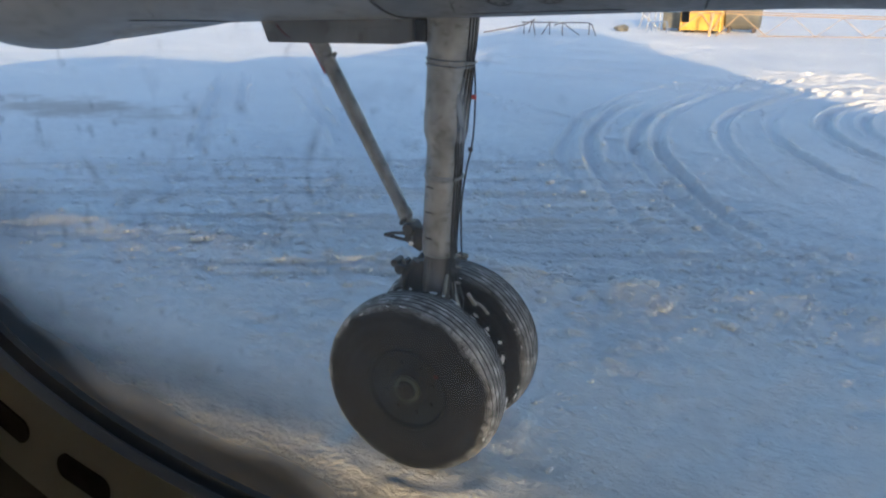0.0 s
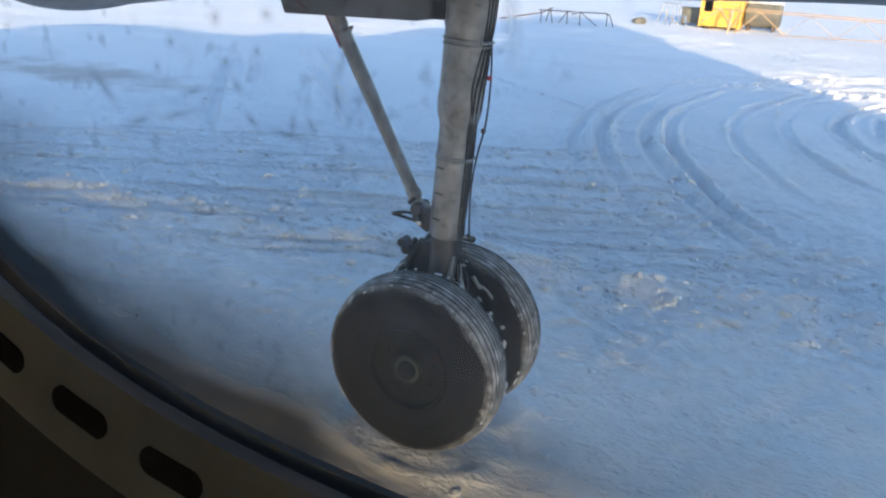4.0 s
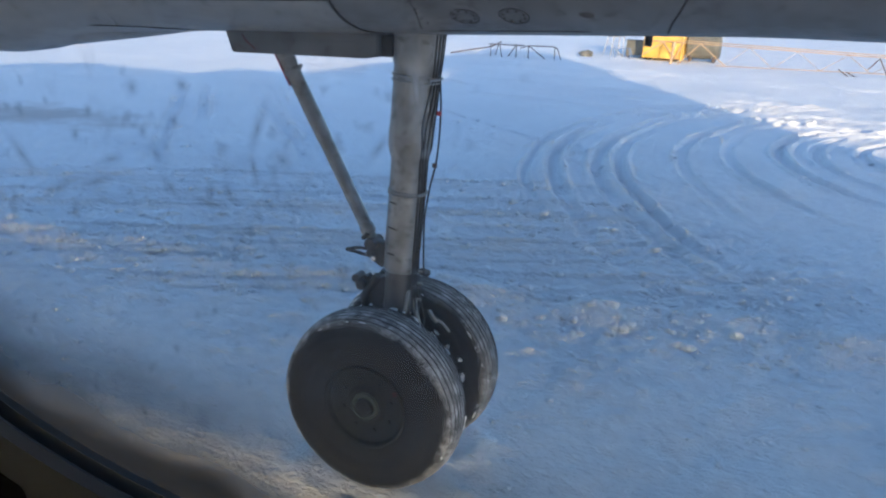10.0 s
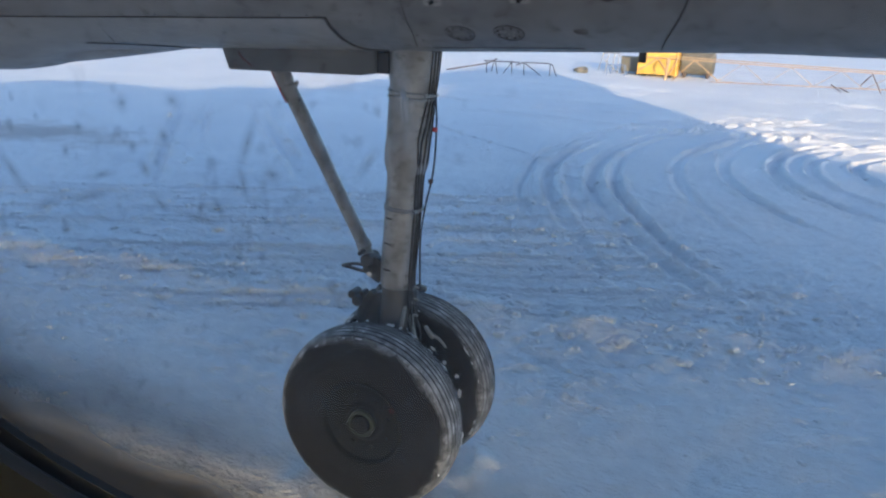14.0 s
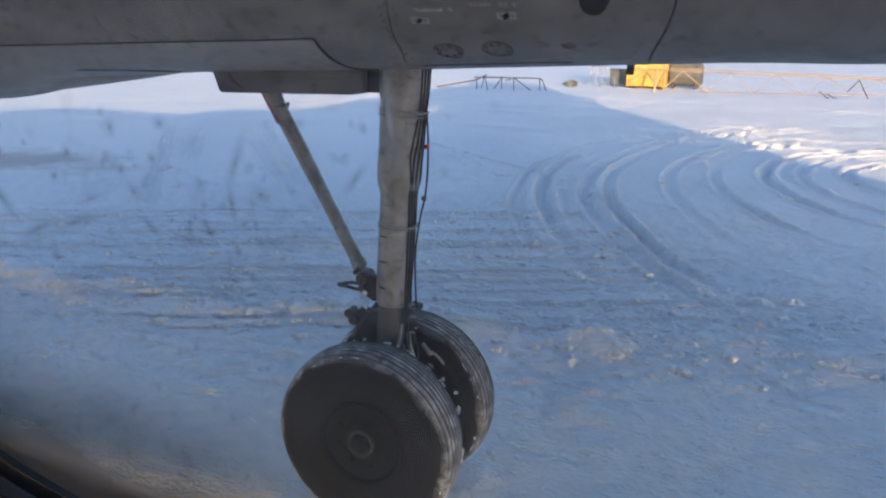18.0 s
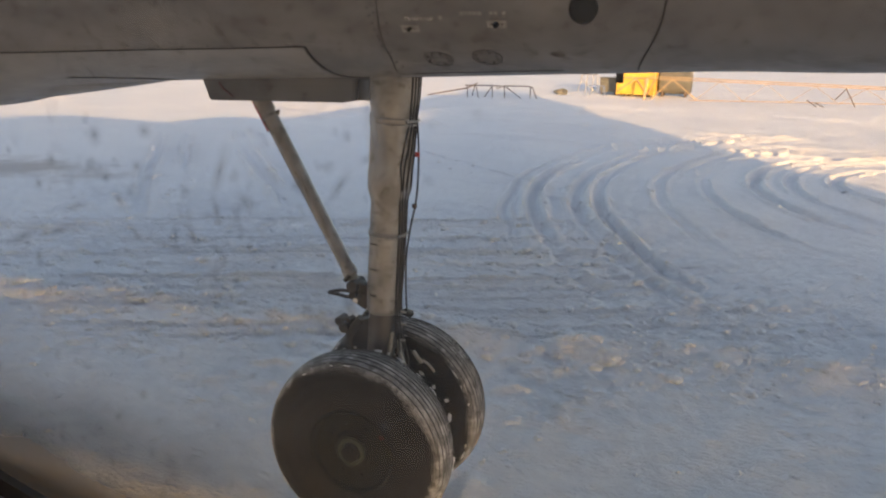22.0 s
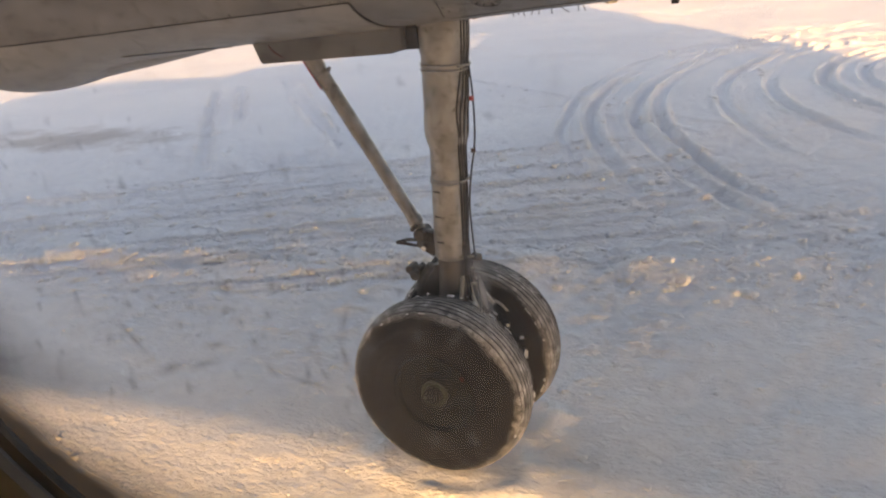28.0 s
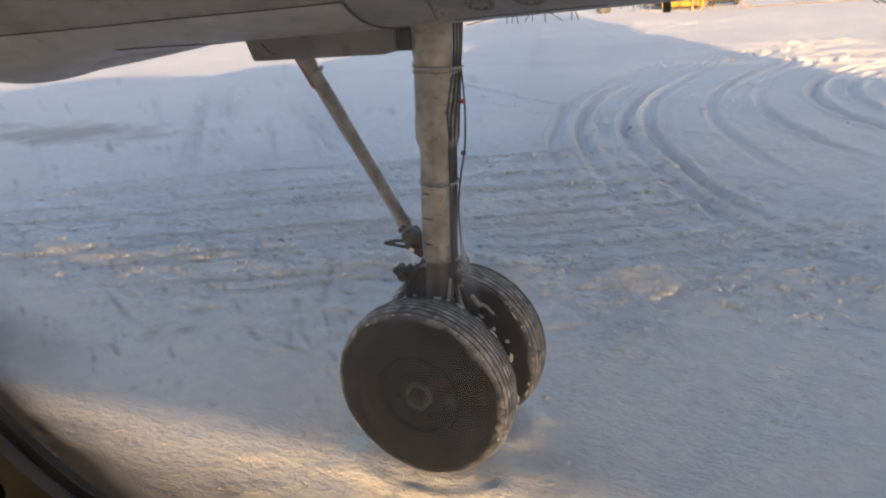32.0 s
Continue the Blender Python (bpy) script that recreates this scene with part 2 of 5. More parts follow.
def basis(way):
    w = Vector(way).normalized()
    u = w.orthogonal().normalized()
    return u, w.cross(u), w


def lathe(bm, origin, way, profile, segs=32, mats=None, close=False):
    """Turns (distance along way, radius) pairs about a line; mats: a material index for each band."""
    u, v, w = basis(way)
    o = Vector(origin)
    rings = []
    for d, r in profile:
        rings.append([bm.verts.new(o + w * d + (u * math.cos(a) + v * math.sin(a)) * max(r, 1e-4))
                      for a in (2 * math.pi * i / segs for i in range(segs))])
    n = len(rings)
    for k in range(n if close else n - 1):
        a, b = rings[k], rings[(k + 1) % n]
        for i in range(segs):
            j = (i + 1) % segs
            f = bm.faces.new((a[i], a[j], b[j], b[i]))
            if mats:
                f.material_index = mats[k]
    return bm


def rod(bm, a, b, r, segs=12, r2=None):
    a, b = Vector(a), Vector(b)
    length = (b - a).length
    r2 = r if r2 is None else r2
    e = min(r, r2) * 0.15
    return lathe(bm, a, b - a, [(0, 0), (0, r - e), (e, r), (length - e, r2), (length, r2 - e), (length, 0)], segs)


def smooth_line(pts, steps=6):
    p = [Vector(q) for q in pts]
    p = [p[0] * 2 - p[1]] + p + [p[-1] * 2 - p[-2]]
    out = []
    for i in range(1, len(p) - 2):
        for s in range(steps):
            t = s / steps
            a, b, c, d = p[i - 1], p[i], p[i + 1], p[i + 2]
            out.append(0.5 * (2 * b + (c - a) * t + (2 * a - 5 * b + 4 * c - d) * t * t + (3 * b - a - 3 * c + d) * t ** 3))
    out.append(p[-2])
    return out


def sweep(bm, pts, r, segs=8, taper=None):
    rings = []
    n = len(pts)
    u = None
    for i, q in enumerate(pts):
        w = (pts[min(i + 1, n - 1)] - pts[max(i - 1, 0)]).normalized()
        u = w.orthogonal().normalized() if u is None else (u - w * u.dot(w)).normalized()
        v = w.cross(u)
        rr = r if taper is None else r * taper(i / max(1, n - 1))
        rings.append([bm.verts.new(q + (u * math.cos(a) + v * math.sin(a)) * rr) for a in (2 * math.pi * k / segs for k in range(segs))])
    for a, b in zip(rings, rings[1:]):
        for i in range(segs):
            j = (i + 1) % segs
            bm.faces.new((a[i], a[j], b[j], b[i]))
    for ring in (rings[0], rings[-1]):
        bm.faces.new(ring)
    return bm


def block(bm, centre, size, turn=None, bevel=0.0):
    m = Matrix.Translation(centre) @ (turn or Matrix()) @ Matrix.Diagonal((*size, 1))
    g = bmesh.ops.create_cube(bm, size=1.0, matrix=m)
    if bevel:
        es = {e for v in g["verts"] for e in v.link_edges}
        bmesh.ops.bevel(bm, geom=list(es), offset=bevel, segments=2, affect="EDGES", profile=0.6)
    return bm


def lump(bm, centre, size, seed, sub=2, rough=0.35):
    g = bmesh.ops.create_icosphere(bm, subdivisions=sub, radius=1.0)
    off = Vector((seed * 3.1, seed * 1.7, seed * 0.9))
    for v in g["verts"]:
        k = 1 + rough * noise.noise(v.co * 1.7 + off)
        v.co = Vector(centre) + Vector((v.co.x * size[0], v.co.y * size[1], v.co.z * size[2])) * k
    return bm


# ---- snow field ----
def lattice(x, y, cell, seed):
    """Smooth value noise on numpy arrays, about -1 to 1."""
    rng = np.random.RandomState(seed)
    table = rng.rand(256, 256) * 2 - 1
    gx, gy = x / cell, y / cell
    ix, iy = np.floor(gx).astype(int), np.floor(gy).astype(int)
    fx, fy = gx - ix, gy - iy
    fx, fy = fx * fx * (3 - 2 * fx), fy * fy * (3 - 2 * fy)
    t = lambda a, b: table[a % 256, b % 256]
    return (t(ix, iy) * (1 - fx) + t(ix + 1, iy) * fx) * (1 - fy) + (t(ix, iy + 1) * (1 - fx) + t(ix + 1, iy + 1) * fx) * fy


def rut(d, width, depth, x, y, seed):
    """A wheel rut with thrown-up edges at the signed distance d from its middle."""
    rough = 0.7 + 0.5 * lattice(x, y, 0.35, seed)
    inside = -depth * np.exp(-(d / width) ** 4)
    edges = 0.75 * depth * (np.exp(-((d - 1.5 * width) / (0.55 * width)) ** 2) + np.exp(-((d + 1.5 * width) / (0.55 * width)) ** 2))
    return inside + edges * rough


def along(x, y, a, b):
    """Signed distance from the line a-b, and 1 along it fading to 0 past its ends."""
    dx, dy = b[0] - a[0], b[1] - a[1]
    n = math.hypot(dx, dy)
    t = ((x - a[0]) * dx + (y - a[1]) * dy) / n
    off = np.maximum(np.maximum(-t, t - n), 0)
    return ((y - a[1]) * dx - (x - a[0]) * dy) / n, np.exp(-(off / 0.6) ** 2)


# sweeping turns of other wheels: centre, radius, depth, width, from and to angle
ARCS = ((8.2, 13.0, 11.10, 0.075, 0.10, 136, 206), (8.2, 13.0, 10.46, 0.085, 0.10, 136, 208), (8.2, 13.0, 10.12, 0.07, 0.09, 138, 206),
        (7.6, 13.0, 8.60, 0.07, 0.09, 138, 200), (6.6, 13.4, 6.95, 0.065, 0.09, 135, 205), (5.2, 13.6, 4.75, 0.07, 0.10, 120, 212),
        (5.0, 13.8, 3.95, 0.06, 0.09, 105, 218), (4.3, 14.0, 2.5, 0.06, 0.09, 90, 230), (8.2, 13.0, 11.5, 0.045, 0.07, 150, 195),
        (-1.5, 36.0, 17.5, 0.06, 0.16, 200, 300), (-1.5, 36.0, 18.9, 0.06, 0.16, 200, 300))
# straight ruts: two ends, depth, width
RUTS = [((-11.3, 15.1), (-6.0, 9.0), 0.055, 0.11), ((-11.8, 16.4), (-5.7, 9.1), 0.055, 0.11), ((-12.6, 14.0), (-7.6, 7.9), 0.045, 0.09), ((-12.0, 14.2), (-7.2, 8.2), 0.045, 0.09),
        ((-6.6, 14.3), (-1.6, 10.2), 0.04, 0.07), ((-6.1, 14.5), (-1.2, 10.5), 0.04, 0.07), ((-14.0, 20.5), (9.0, 17.9), 0.06, 0.20), ((-14.0, 22.2), (9.0, 19.5), 0.06, 0.20)]
rng = np.random.RandomState(8)
for k in range(13):
    y0 = 4.3 + 0.36 * k + rng.uniform(-0.1, 0.1)
    x0, x1, lean = -4.6 - 0.42 * k + rng.uniform(-0.5, 0.5), 0.8 - 0.25 * k + rng.uniform(-0.6, 0.6), rng.uniform(0.40, 0.52)
    RUTS.append(((x0, y0 + lean * (x0 + 3.5)), (x1, y0 + lean * (x1 + 3.5)), rng.uniform(0.022, 0.045), rng.uniform(0.035, 0.065)))


def snow_height(x, y):
    z = 0.05 * lattice(x, y, 6.0, 11) + 0.02 * lattice(x, y, 2.1, 12)
    near = np.exp(-((np.maximum(np.abs(x + 3) - 12, 0)) / 8) ** 2 - (np.maximum(np.abs(y - 9) - 9, 0) / 8) ** 2)
    calm = 0.6 + 0.4 * np.exp(-(np.maximum(y - 7.0, 0) / 3.0) ** 2)
    grit = np.clip(0.5 + 0.9 * lattice(x, y, 0.9, 19), 0.1, 1)
    calm = calm * (0.30 + 0.70 * np.clip((y - 2.9) / 1.5, 0, 1))
    z += near * calm * (0.007 * lattice(x * 0.6 + 0.5 * y, y * 0.9 - 0.2 * x, 0.5, 13) + 0.008 * lattice(x * 0.7 + 0.45 * y, y * 0.8 - 0.3 * x, 0.20, 14)
                        + 0.012 * lattice(x * 0.8 + 0.4 * y, y - 0.3 * x, 0.095, 15) + 0.015 * np.maximum(lattice(x, y, 0.3, 16) * lattice(x, y, 1.3, 17), 0)
                        + grit * (0.045 * np.maximum(lattice(x * 0.8 + 0.4 * y, y - 0.3 * x, 0.062, 18) - 0.30, 0) + 0.04 * np.maximum(lattice(x + 0.3 * y, y, 0.13, 20) - 0.45, 0)))
    # wind-packed ripples and broken crust over the open field beyond
    open_field = np.clip((y - 9.0) / 5.0, 0, 1) * np.exp(-(np.maximum(np.hypot(x + 3, y - 9) - 26, 0) / 12) ** 2) * np.clip(0.55 + 0.8 * lattice(x * 0.6, y, 3.1, 22), 0.1, 1.2)
    z += open_field * (0.07 * lattice(x * 0.4 + 0.2 * y, y, 1.9, 26) + 0.055 * lattice(x * 0.45 + 0.2 * y, y, 0.75, 23) + 0.032 * lattice(x * 0.6 - 0.2 * y, y, 0.34, 24) + 0.08 * np.maximum(lattice(x * 0.7, y + 0.3 * x, 0.42, 25) - 0.4, 0))
    for k, (cx, cy, r, d, w, a0, a1) in enumerate(ARCS):
        rr = np.hypot(x - cx, y - cy)
        ang = np.degrees(np.arctan2(y - cy, x - cx)) % 360
        ends = np.exp(-(np.maximum(np.maximum(a0 - ang, ang - a1), 0) / 8) ** 2)
        fade = np.clip(0.75 + 0.6 * lattice(np.radians(ang) * r, rr * 0, 2.5, 30 + k), 0, 1)
        z += ends * fade * rut(rr - r + 0.05 * lattice(x, y, 1.4, 40 + k), w, d, x, y, 50 + k)
    for k, (a, b, d, w) in enumerate(RUTS):
        side, ends = along(x, y, a, b)
        fade = np.clip(0.7 + 0.9 * lattice(x, y * 0 + k * 7.3, 1.7, 70 + k), 0, 1)
        z += ends * fade * rut(side + 0.06 * lattice(x, y, 1.6, 80 + k), w, d, x, y, 90 + k)
    # a windrow of thrown snow
    z += near * 0.06 * np.exp(-((y - 5.55 - 0.17 * x) / 0.26) ** 2) * np.clip(0.6 + lattice(x, y, 0.45, 101), 0, 2) * (x < 2)
    # the field rolls towards the horizon
    z += 0.0007 * np.maximum(y - 22, 0) ** 1.5 * (0.5 + 0.5 * lattice(x, y, 30, 102)) * (np.hypot(x, y) < 600)
    # flattened under the tyres, with snow pushed up beside them
    for wy in (NEAR_Y, FAR_Y):
        ex, ey = (x - WHEEL_X) / 0.30, (y - wy) / 0.17
        k = np.exp(-(ex ** 2 + ey ** 2) ** 1.5)
        z = z * (1 - k) + k * 0.004
        z += 0.03 * np.exp(-((np.hypot(ex, ey) - 1.35) / 0.3) ** 2) * (0.6 + 0.6 * lattice(x, y, 0.12, 103))
    return z


def graded(stretches, far, growth=1.07):
    """Grid lines: (from, to, step) stretches end to end, then ever wider out to far on both sides."""
    out = [stretches[0][0]]
    for lo, hi, step in stretches:
        out += list(np.linspace(lo, hi, int(round((hi - lo) / step)) + 1)[1:])
    s = stretches[-1][2]
    while out[-1] < far:
        s *= growth
        out.append(out[-1] + s)
    s = stretches[0][2]
    while out[0] > -far:
        s *= growth
        out.insert(0, out[0] - s)
    return np.array(out)


gx = graded(((-16.0, -10.0, 0.08), (-10.0, -5.0, 0.04), (-5.0, 1.6, 0.022), (1.6, 7.0, 0.04), (7.0, 14.0, 0.1)), 1500)
gy = graded(((-10.0, 1.6, 0.1), (1.6, 7.0, 0.022), (7.0, 17.5, 0.042), (17.5, 33.0, 0.11)), 1500)
X, Y = np.meshgrid(gx, gy)
Z = snow_height(X, Y)
nx, ny = len(gx), len(gy)
quad = (np.arange(ny - 1)[:, None] * nx + np.arange(nx - 1)[None, :]).ravel()
faces = np.stack([quad, quad + 1, quad + nx + 1, quad + nx], 1)
ground_mesh = bpy.data.meshes.new("ground")
ground_mesh.vertices.add(nx * ny)
ground_mesh.vertices.foreach_set("co", np.stack([X, Y, Z], -1).ravel())
ground_mesh.loops.add(faces.size)
ground_mesh.loops.foreach_set("vertex_index", faces.ravel().astype(np.int32))
ground_mesh.polygons.add(len(faces))
ground_mesh.polygons.foreach_set("loop_start", np.arange(0, faces.size, 4, dtype=np.int32))
ground_mesh.polygons.foreach_set("use_smooth", np.ones(len(faces), dtype=bool))
ground_mesh.update(calc_edges=True)
ground_mesh.validate()
ground_mesh.materials.append(SNOW)
tagged(new("ground", ground_mesh), "wide field of rutted packed snow on an airfield", "snow", kind="structure")


def ground_z(x, y):
    return float(snow_height(np.array([x]), np.array([y]))[0])


def scatter_clods(name, spots, label):
    """Broken lumps of snow joined into one mesh: (x, y, size) for each."""
    bm0 = bmesh.new()
    bmesh.ops.create_icosphere(bm0, subdivisions=1, radius=1.0)
    base = np.array([v.co[:] for v in bm0.verts])
    tri = np.array([[v.index for v in f.verts] for f in bm0.faces])
    bm0.free()
    rng = np.random.RandomState(5)
    spots = np.array(spots)
    zs = snow_height(spots[:, 0], spots[:, 1])
    vs, fs = [], []
    for k, (x, y, s) in enumerate(spots):
        q = base * (1 + 0.5 * (rng.rand(len(base), 1) - 0.5)) * s * np.array([1 + 0.6 * rng.rand(), 1 + 0.6 * rng.rand(), 0.55 + 0.4 * rng.rand()])
        a = rng.rand() * 6.28
        q = np.stack([q[:, 0] * np.cos(a) - q[:, 1] * np.sin(a), q[:, 0] * np.sin(a) + q[:, 1] * np.cos(a), q[:, 2]], 1)
        vs.append(q + np.array([x, y, zs[k] - 0.30 * s]))
        fs.append(tri + k * len(base))
    me = bpy.data.meshes.new(name)
    me.from_pydata(np.concatenate(vs).tolist(), [], np.concatenate(fs).tolist())
    me.polygons.foreach_set("use_smooth", np.ones(len(me.polygons), dtype=bool))
    me.materials.append(CLOD)
    return tagged(new(name, me), label, "snow", kind="stuff")


rng = np.random.RandomState(21)
spots = []
for _ in range(1500):
    x = rng.uniform(-9, 2.5)
    spots.append((x, 5.55 + 0.17 * x + rng.normal(0, 0.30), 0.012 + 0.045 * rng.rand() ** 3))
for _ in range(2600):
    spots.append((rng.uniform(-9, 2.5), rng.uniform(1.6, 12), 0.005 + 0.024 * rng.rand() ** 5))
for _ in range(300):
    spots.append((rng.normal(-1.3, 1.4), rng.normal(2.7, 0.6), 0.004 + 0.011 * rng.rand() ** 3))
for a, b, d, w in RUTS:
    n = math.hypot(b[0] - a[0], b[1] - a[1])
    for _ in range(int(n * (18 if n < 12 else 0))):
        t, e = rng.rand(), rng.choice((-1.6, 1.6)) * w + rng.normal(0, 0.07)
        spots.append((a[0] + (b[0] - a[0]) * t - (b[1] - a[1]) / n * e, a[1] + (b[1] - a[1]) * t + (b[0] - a[0]) / n * e, 0.012 + 0.045 * rng.rand() ** 4))
for cx, cy, r, d, w, a0, a1 in ARCS[:8]:
    for _ in range(60):
        t, e = radians(rng.uniform(a0, a1)), r + rng.choice((-1.5, 1.5)) * w + rng.normal(0, 0.06)
        spots.append((cx + e * math.cos(t), cy + e * math.sin(t), 0.015 + 0.035 * rng.rand() ** 3))
spots = [s for s in spots if all(abs(s[0] - WHEEL_X) > 0.24 or abs(s[1] - w) > 0.14 for w in (NEAR_Y, FAR_Y))]
scatter_clods("snow_clods", spots, "broken white lumps of snow scattered over the field")


# ---- aircraft skin round the camera ----
AX_Y, AX_Z, R_OUT, R_IN = -1.195, 2.30, 1.457, 1.3925
WIN_X, WIN_Z, WIN_A, WIN_B, WIN_N = -0.072, 2.3435, 0.3586, 0.2681, 2.655
PATCH = (-0.64, 0.50, radians(-19), radians(21))


def on_skin(x, z, r):
    return Vector((x, AX_Y + math.sqrt(max(r * r - (z - AX_Z) ** 2, 0)), z))


def opening(k, n, grow=0.0):
    a = 2 * math.pi * k / n
    c, s = math.cos(a), math.sin(a)
    f = lambda v: math.copysign(abs(v) ** (2 / WIN_N), v)
    return WIN_X + (WIN_A + grow) * f(c), WIN_Z + (WIN_B + grow) * f(s)


def shell(r, name, mat, parent, stations, label, grow):
    """A tube along x with an oval window hole in its side; stations: x, radius factor, rise."""
    bm = bmesh.new()
    segs = 72
    x0, x1, a0, a1 = PATCH
    angs = [a0 + (a1 - a0) * i / 8 for i in range(9)] + [a1 + (2 * math.pi - (a1 - a0)) * i / segs for i in range(1, segs)]
    rows = []
    for x, k, rise in stations:
        rows.append([bm.verts.new((x, AX_Y + r * k * math.cos(a), AX_Z + rise + r * k * math.sin(a))) for a in angs])
    n = len(angs)
    for (sa, ra), (sb, rb) in zip(zip(stations, rows), zip(stations[1:], rows[1:])):
        for i in range(n):
            if sa[0] >= x0 - 1e-6 and sb[0] <= x1 + 1e-6 and i < 8:
                continue
            if sa[1] == sb[1] == 1 and 0.3 < sb[0] - sa[0] < 0.37 and abs(angs[i] + 0.04 - math.pi) < 0.13:
                continue  # cabin windows of the far side
            j = (i + 1) % n
            bm.faces.new((ra[i], ra[j], rb[j], rb[i]))
    for ring in (rows[0], rows[-1]):
        bm.faces.new(ring)
    # the wall round the window, from the rectangle to the oval
    m = 96
    rings = []
    for s in range(5):
        t = s / 4
        ring = []
        for k in range(m):
            wx, wz = opening(k, m, grow)
            dx, dz = wx - WIN_X, wz - WIN_Z
            zt, zb = AX_Z + r * math.sin(a1), AX_Z + r * math.sin(a0)
            q = min((x1 - WIN_X) / dx if dx > 1e-9 else 1e9, (x0 - WIN_X) / dx if dx < -1e-9 else 1e9,
                    (zt - WIN_Z) / dz if dz > 1e-9 else 1e9, (zb - WIN_Z) / dz if dz < -1e-9 else 1e9)
            ox, oz = WIN_X + dx * q, WIN_Z + dz * q
            ring.append(bm.verts.new(on_skin(wx + (ox - wx) * t, wz + (oz - wz) * t, r)))
        rings.append(ring)
    for a, b in zip(rings, rings[1:]):
        for k in range(m):
            bm.faces.new((a[k], a[(k + 1) % m], b[(k + 1) % m], b[k]))
    return part(name, bm, mat, parent, label)


fuselage = thing("fuselage", "grey painted airliner fuselage with a porthole window", "airplane", (0, AX_Y, 0.85), kind="structure")
fuselage.location = (0, 0, 0)
cabin_stations = [(-8.0, 1, 0)] + [(x + d, 1, 0) for x in (-5.4, -4.4, -3.4, -2.4, -1.4) for d in (-0.18, 0.17)] + [(PATCH[0], 1, 0), (-0.26, 1, 0), (0.09, 1, 0), (PATCH[1], 1, 0)]
cabin_stations += [(x + d, 1, 0) for x in (1.2, 2.2, 3.2, 4.2) for d in (-0.18, 0.17)] + [(6, 1, 0)]
# the unseen tail cone ends where its shadow should stop on the snow
skin_stations = [(-12.0, 0.25, -0.35), (-11.2, 0.6, -0.2), (-10, 0.86, -0.05), (-8.4, 1, 0)] + cabin_stations[1:] + [(7.2, 0.84, 0.18), (9.0, 0.56, 0.52), (10.8, 0.22, 0.95)]
shell(R_OUT, "outer_skin", PAINT, fuselage, skin_stations, "", 0.148)
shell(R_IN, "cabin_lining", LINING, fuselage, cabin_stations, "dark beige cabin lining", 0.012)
# unseen fin, its outline chosen so that its shadow covers the far snow
bm = bmesh.new()
vs = [bm.verts.new((x, AX_Y + w, z)) for w in (-0.09, 0.09) for x, z in ((1.8, 3.2), (10.6, 3.0), (11.3, 7.6), (8.2, 7.6))]
for f in ((0, 1, 2, 3), (7, 6, 5, 4), (0, 4, 5, 1), (1, 5, 6, 2), (2, 6, 7, 3), (3, 7, 4, 0)):
    bm.faces.new([vs[i] for i in f])
part("shade_tail_fin", bm, PAINT, fuselage)

bm = bmesh.new()
wing_profile = [(-2.4, 0.0), (-2.25, 0.16), (-1.6, 0.27), (-0.6, 0.25), (0.4, 0.05), (0.42, 0.0), (-0.6, -0.06), (-1.8, -0.11), (-2.3, -0.08)]
rows = []
for y, k, dz in ((-14.0, 0.5, 0.2), (-5, 0.95, 0.05), (AX_Y, 1, 0), (5.5, 0.95, 0.0), (13.0, 0.5, 0.1)):
    rows.append([bm.verts.new((-1.0 + (x + 1.0) * k, y, 3.62 + dz + z * k)) for x, z in wing_profile])
for a, b in zip(rows, rows[1:]):
    for i in range(len(a)):
        j = (i + 1) % len(a)
        bm.faces.new((a[i], a[j], b[j], b[i]))
bm.faces.new(rows[0]), bm.faces.new(rows[-1])
wing = new("wing", finish(bm, "wing", PAINT))
tagged(wing, "grey high-mounted aircraft wing over the nacelle", "wing", kind="structure")

# window: beige surround with vent slots, black seal, dusty pane
window = thing("window_1", "cabin porthole with beige slotted surround and dusty dark seal", "window", kind="structure")
M = 128


def band(levels, mat, name, label=""):
    """A closed band round the opening through (grow, radius) levels."""
    bm = bmesh.new()
    rings = [[bm.verts.new(on_skin(*opening(k, M, g), r)) for k in range(M)] for g, r in levels]
    for a, b in zip(rings, rings[1:]):
        for k in range(M):
            bm.faces.new((a[k], a[(k + 1) % M], b[(k + 1) % M], b[k]))
    return part(name, bm, mat, window, label)


band([(0.011, R_IN + 0.004), (0.0065, R_IN - 0.001), (0.008, R_IN - 0.005), (0.012, R_IN - 0.0065), (0.044, R_IN - 0.0065), (0.050, R_IN - 0.004), (0.052, R_IN + 0.002)],
     TRIM, "surround", "beige plastic window surround")
band([(0.0115, R_IN + 0.002), (0.006, R_IN + 0.005), (0.006, R_IN + 0.008), (0.010, R_IN + 0.012), (0.024, R_IN + 0.0165), (0.090, R_IN + 0.043), (0.150, R_OUT + 0.001)],
     GASKET, "seal", "dusty dark rubber window seal")
# the pane: clear with a film of frost and smears of dirt
m, nt, b = material("dusty_pane", 0.3)
nt.nodes.remove(b)
out = [n for n in nt.nodes if n.type == "OUTPUT_MATERIAL"][0]
clear, film, dirt = nt.nodes.new("ShaderNodeBsdfTransparent"), nt.nodes.new("ShaderNodeBsdfTranslucent"), nt.nodes.new("ShaderNodeBsdfDiffuse")
film.inputs[0].default_value, dirt.inputs[0].default_value = (0.80, 0.82, 0.85, 1), (0.09, 0.09, 0.095, 1)
v = coords(nt)
fog = ramp(nt, noise_tex(nt, v, 9.0, 3, 0.5), [(0.25, (0.026,) * 3), (0.8, (0.080,) * 3)])
smear = ramp(nt, noise_tex(nt, v, 36.0, 4, 0.6, (0.75, 1.0, 1.1)), [(0.60, (0, 0, 0)), (0.74, (0.13,) * 3)])
where = nt.nodes.new("ShaderNodeSeparateXYZ")
nt.links.new(v, where.inputs[0])
